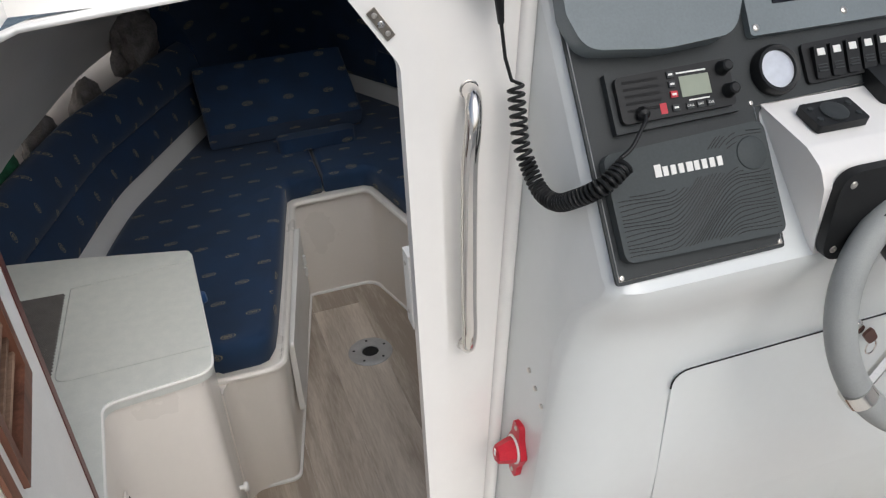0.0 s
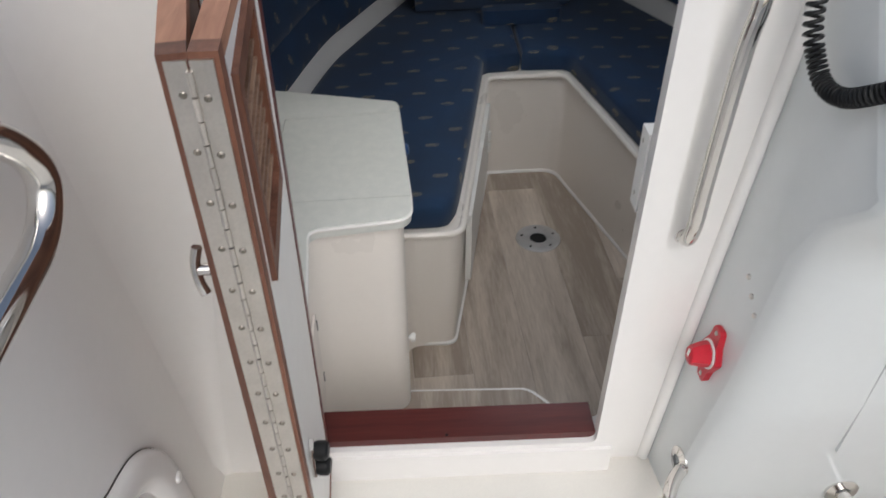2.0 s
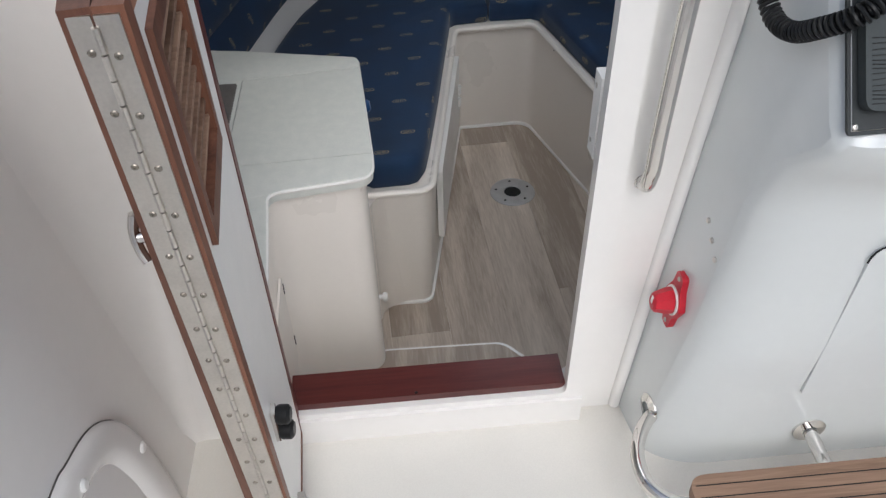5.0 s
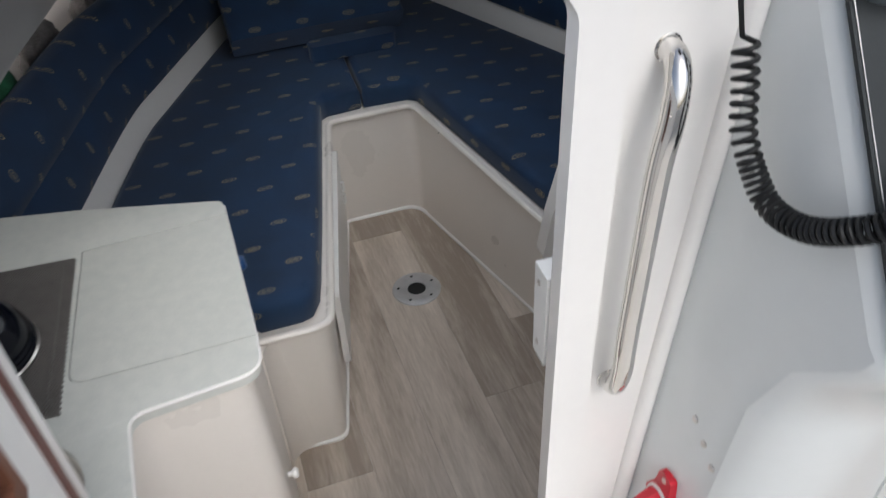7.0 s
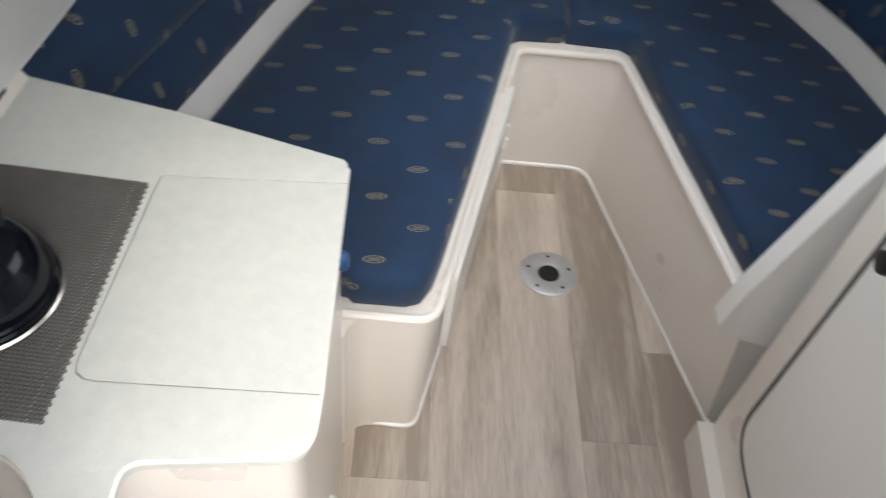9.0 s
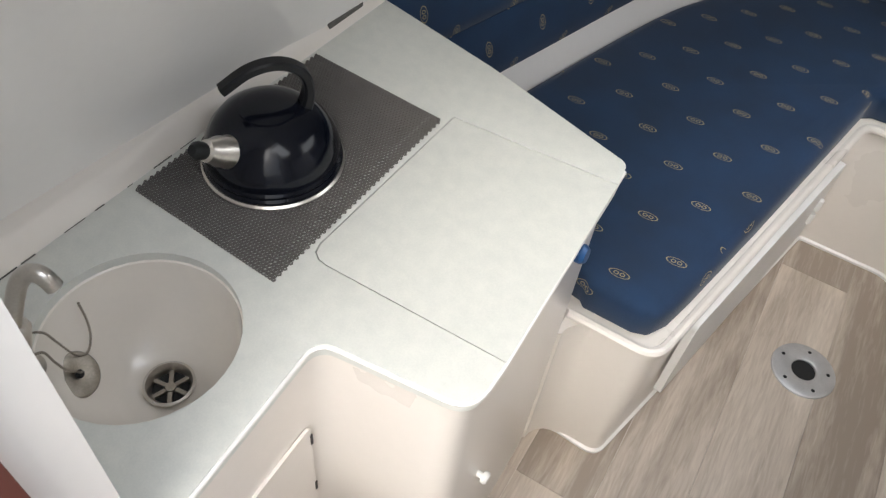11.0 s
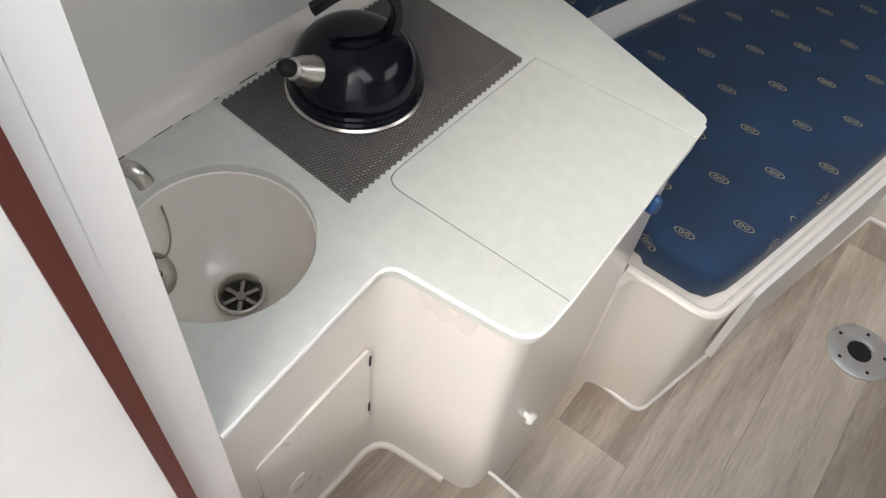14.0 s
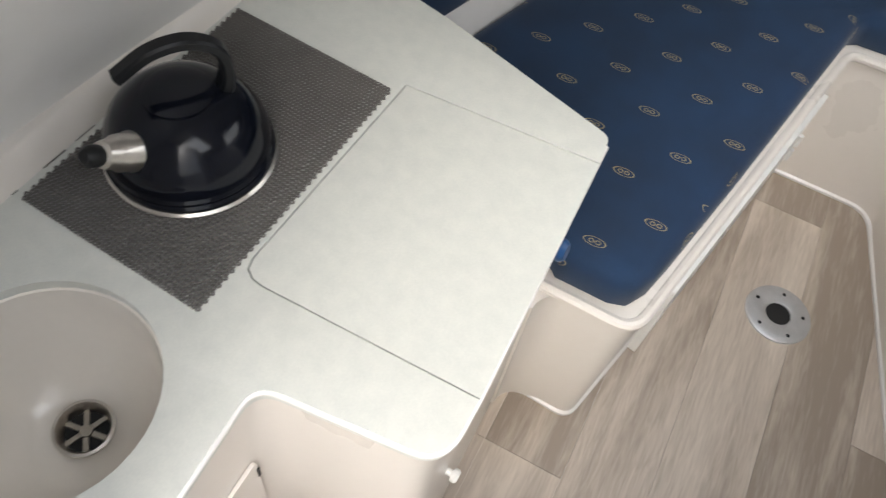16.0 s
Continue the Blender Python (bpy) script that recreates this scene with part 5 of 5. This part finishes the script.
for a in (212, 332, 92):
    c, s = math.cos(radians(a)), math.sin(radians(a))
    bm = bmesh.new()
    tube(bm, [wm @ Vector((0.03 * c, 0.03 * s, -0.012)), wm @ Vector((0.16 * c, 0.16 * s, 0))], 0.0075, 10)
    part("spoke", bm, STEEL, wheel)
    bm = bmesh.new()
    tube(bm, [wm @ Vector((0.158 * math.cos(radians(a + d)), 0.158 * math.sin(radians(a + d)), 0)) for d in (-3.5, -2, 0, 2, 3.5)], 0.0212, 16)
    part("clamp", bm, STEEL, wheel, "chromed spoke clamp")
bez = thing("wheel_bezel", "black tilt helm bezel on the pod front", "helm bezel")
bmx = aim((1.020, -0.194, 1.352), (0, -0.97, -0.06))
part("plate", plate(fillet([(-0.068, -0.062), (0.068, -0.062), (0.068, 0.062), (-0.068, 0.062)], 0.03, 6), 0, 0.014, "z", 0.005, 3, bmx), BLACK, bez)
for a, b in ((-0.050, 0.045), (-0.052, -0.045), (0.05, 0.045), (0.05, -0.045)):
    screw(bez, bmx @ Vector((a, b, 0.014)), (0, -1, -0.06), 0.005)
bm = bmesh.new()
tube(bm, [bmx @ Vector((0, 0, 0.01)), WC], 0.024, 16)
part("steering_shaft", bm, BLACK, bez)
# ignition lock with keys
key = thing("ignition_key", "ignition lock with a brown key and a small orange ball", "key")
bm = bmesh.new()
lathe(bm, [(0.012, 0), (0.012, 0.004), (0.008, 0.008), (0.008, 0.012), (0, 0.012)], 16, aim((1.120, -0.133, 1.100), (0, -1, 0)), cap=False)
part("lock", bm, STEEL, key)
part("key_head", plate(fillet([(1.122, 1.092), (1.138, 1.072), (1.152, 1.081), (1.136, 1.104)], 0.006, 3), -0.152, -0.147, "y", 0.001), PINK, key)
bm = bmesh.new()
tube(bm, [Vector((1.144 + 0.009 * math.cos(a * 0.52), -0.150, 1.065 + 0.013 * math.sin(a * 0.52))) for a in range(12)], 0.0012, 6, closed=True)
part("key_ring", bm, STEEL, key)
# small orange ball below the key ring
bm = bmesh.new()
bmesh.ops.create_uvsphere(bm, u_segments=20, v_segments=14, radius=0.012, matrix=Matrix.Translation((1.155, -0.146, 0.965)))
part("float", bm, shader("bright_orange", (0.85, 0.22, 0.03), 0.6, vary=0.1, bump=0.05), key, "small orange ball")

# battery switch and three screws on the console side
SN = Vector((-1.0, -0.12, 0.08)).normalized()
def on_side(y, z, h=0.0):
    return Vector((side_x(y, z), y, z)) + SN * h
bs = thing("battery_switch", "red rotary battery switch screwed to the console side", "switch")
sm = Matrix.Translation(on_side(-0.012, 0.905)) @ Matrix((( 0.0, 0.08, -1.0), (-1.0, 0.0, -0.12), (0.0, 1.0, 0.08))).to_4x4()
part("base", plate(fillet([(-0.012, -0.052), (0.012, -0.052), (0.016, -0.026), (0.030, 0.0), (0.016, 0.026), (0.012, 0.052), (-0.012, 0.052), (-0.016, 0.026), (-0.030, 0.0), (-0.016, -0.026)], 0.008, 4), -0.002, 0.009, "z", 0.003, 3, sm), RED, bs)
bm = bmesh.new()
lathe(bm, [(0.024, 0.008), (0.024, 0.011), (0.021, 0.012)], 28, sm, cap=False)
part("ring", bm, WHITEP, bs, "pale dial ring")
bm = bmesh.new()
lathe(bm, [(0.021, 0.010), (0.020, 0.022), (0.015, 0.040), (0.010, 0.043), (0, 0.043)], 8, sm, cap=False)
kn = part("knob", bm, RED, bs)
part("pointer", block(-0.003, 0.003, 0.0, 0.012, 0.0425, 0.0438, 0.0005, 1, sm), WHITEP, kn)
for v in (-0.043, 0.043):
    screw(bs, sm @ Vector((0, v, 0.009)), SN, 0.004)
for y, z in ((-0.019, 1.065), (-0.040, 1.0465), (-0.060, 1.028)):
    bm = bmesh.new()
    lathe(bm, [(0.0042, -0.002), (0.0042, 0.0015), (0.003, 0.003), (0, 0.0034)], 12, aim(on_side(y, z), SN), cap=False)
    part("bolt_head", bm, BRUSHED, console, "small steel bolt head")

# grab rail on the bulkhead
rail = thing("grab_rail", "polished steel grab rail upright on the bulkhead", "grab rail")
bm = bmesh.new()
tube(bm, spline([(0.590, 0.052, 1.486), (0.590, 0.036, 1.482), (0.586, 0.022, 1.466), (0.581, 0.015, 1.436), (0.575, 0.015, 1.38), (0.569, 0.016, 1.20), (0.569, 0.017, 1.142), (0.569, 0.023, 1.112), (0.570, 0.034, 1.094), (0.571, 0.052, 1.088)], 6), 0.0112, 16)
part("bar", bm, STEEL, rail)
for x, z in ((0.590, 1.486), (0.571, 1.088)):
    bm = bmesh.new()
    lathe(bm, [(0.0128, 0.0), (0.0128, 0.0008), (0.0112, 0.0014)], 24, aim((x, 0.050, z), (0, -1, 0)), cap=False)
    part("flange", bm, STEEL, rail)
# rounded moulding where the bulkhead meets the console
bm = bmesh.new()
tube(bm, [(side_x(0.05, z) - 0.010, 0.049, z) for z in (0.575, 0.8, 1.1, 1.4, 1.66)], 0.011, 12)
part("edge_moulding", bm, GELW, bulk, "rounded white edge beside the console", smooth=60)
# folding footrest
foot = thing("footrest", "teak slatted footrest on a bent steel tube", "footrest")
bm = bmesh.new()
tube(bm, spline([(0.652, -0.036, 0.668), (0.628, -0.044, 0.668), (0.599, -0.072, 0.667), (0.576, -0.118, 0.665), (0.574, -0.165, 0.663), (0.590, -0.195, 0.661), (0.615, -0.211, 0.660), (0.66, -0.218, 0.658), (0.80, -0.220, 0.656), (1.30, -0.222, 0.656)], 7), 0.0115, 14)
part("tube", bm, STEEL, foot)
bm = bmesh.new()
lathe(bm, [(0.026, -0.002), (0.026, 0.002), (0.0125, 0.006)], 26, aim(on_side(-0.036, 0.668), SN), cap=False)
part("flange", bm, STEEL, foot)
bm = bmesh.new()
tube(bm, [(0.870, -0.098, 0.664), (0.868, -0.225, 0.656)], 0.0115, 14)
part("strut", bm, STEEL, foot)
bm = bmesh.new()
lathe(bm, [(0.027, -0.002), (0.027, 0.003), (0.0125, 0.006)], 26, aim((0.870, -0.103, 0.664), (0, -1, 0)), cap=False)
part("flange", bm, STEEL, foot)
board = part("board", plate(fillet([(0.632, -0.262), (1.32, -0.268), (1.32, -0.182), (0.632, -0.184)], [0.035, 0.01, 0.01, 0.030], 6), 0.668, 0.690, "z", 0.004, 2), TEAKX, foot, "weathered teak board")
for k in range(3):
    y = -0.203 - 0.0205 * k
    part("groove", block(0.640, 1.315, y - 0.0009, y + 0.0009, 0.6895, 0.6904, 0, 1), BLACK, board, "dark caulked seam")

# port cockpit side: grab rail and a round-topped locker frame
prail = thing("grab_rail", "polished steel grab rail on the cockpit side", "grab rail")
bm = bmesh.new()
tube(bm, spline([(-0.222, -0.30, 1.500), (-0.185, -0.285, 1.480), (-0.157, -0.258, 1.448), (-0.148, -0.240, 1.415), (-0.147, -0.243, 1.385), (-0.148, -0.278, 1.358), (-0.150, -0.345, 1.350), (-0.155, -0.60, 1.34), (-0.16, -0.90, 1.34), (-0.222, -0.95, 1.35)], 7), 0.0150, 16)
part("bar", bm, STEEL, prail)
for y, z in ((-0.30, 1.500), (-0.95, 1.35)):
    bm = bmesh.new()
    lathe(bm, [(0.030, 0.0), (0.030, 0.003), (0.016, 0.006)], 24, aim((-0.217, y, z), (1, 0, 0.03)), cap=False)
    part("flange", bm, STEEL, prail)
lockr = part("locker_frame", bmesh.new(), GELW, cwall, "raised white locker frame")
bm = bmesh.new()
archp = [(-0.078, 0.56), (-0.088, 0.70), (-0.100, 0.79), (-0.128, 0.875), (-0.180, 0.930), (-0.25, 0.958), (-0.33, 0.972), (-0.70, 0.975)]
def wall_x(z):
    return -0.19 - 0.04 * (z - 0.62) / 1.13
line = [Vector((p[0], p[1])) for p in spline([(y, z, 0) for y, z in archp], 6)]
rows_l = []
for i, p in enumerate(line):
    t = (line[min(i + 1, len(line) - 1)] - line[max(i - 1, 0)]).normalized()
    n = Vector((t.y, -t.x)) * (-1 if Vector((t.y, -t.x)).dot(Vector((-0.4, 0.6)) - p) < 0 else 1)
    rows_l.append([bm.verts.new((wall_x(p.y + n.y * o) + h, p.x + n.x * o, p.y + n.y * o)) for o, h in ((0.0, -0.002), (0.001, 0.010), (0.006, 0.0145), (0.016, 0.016), (0.036, 0.0155), (0.046, 0.012), (0.056, 0.004), (0.060, -0.002))])
for r0, r1 in zip(rows_l, rows_l[1:]):
    for k in range(7):
        bm.faces.new((r0[k], r1[k], r1[k + 1], r0[k + 1]))
bmesh.ops.recalc_face_normals(bm, faces=bm.faces[:])
bm.to_mesh(lockr.data)
bm.free()
for p in lockr.data.polygons:
    p.use_smooth = True
bm = bmesh.new()
tube(bm, [(wall_x(p.y) + 0.0012, p.x, p.y) for p in line], 0.0013, 6)
part("joint", bm, SEAL, lockr, "fine dark joint round the frame")
for y, z in ((-0.122, 0.80), (-0.266, 0.932)):
    bm = bmesh.new()
    lathe(bm, [(0.009, 0), (0.009, 0.004), (0.006, 0.007), (0, 0.0075)], 14, aim((wall_x(z) + 0.013, y, z), (1, 0, 0.03)), cap=False)
    part("cap", bm, WHITEP, lockr)
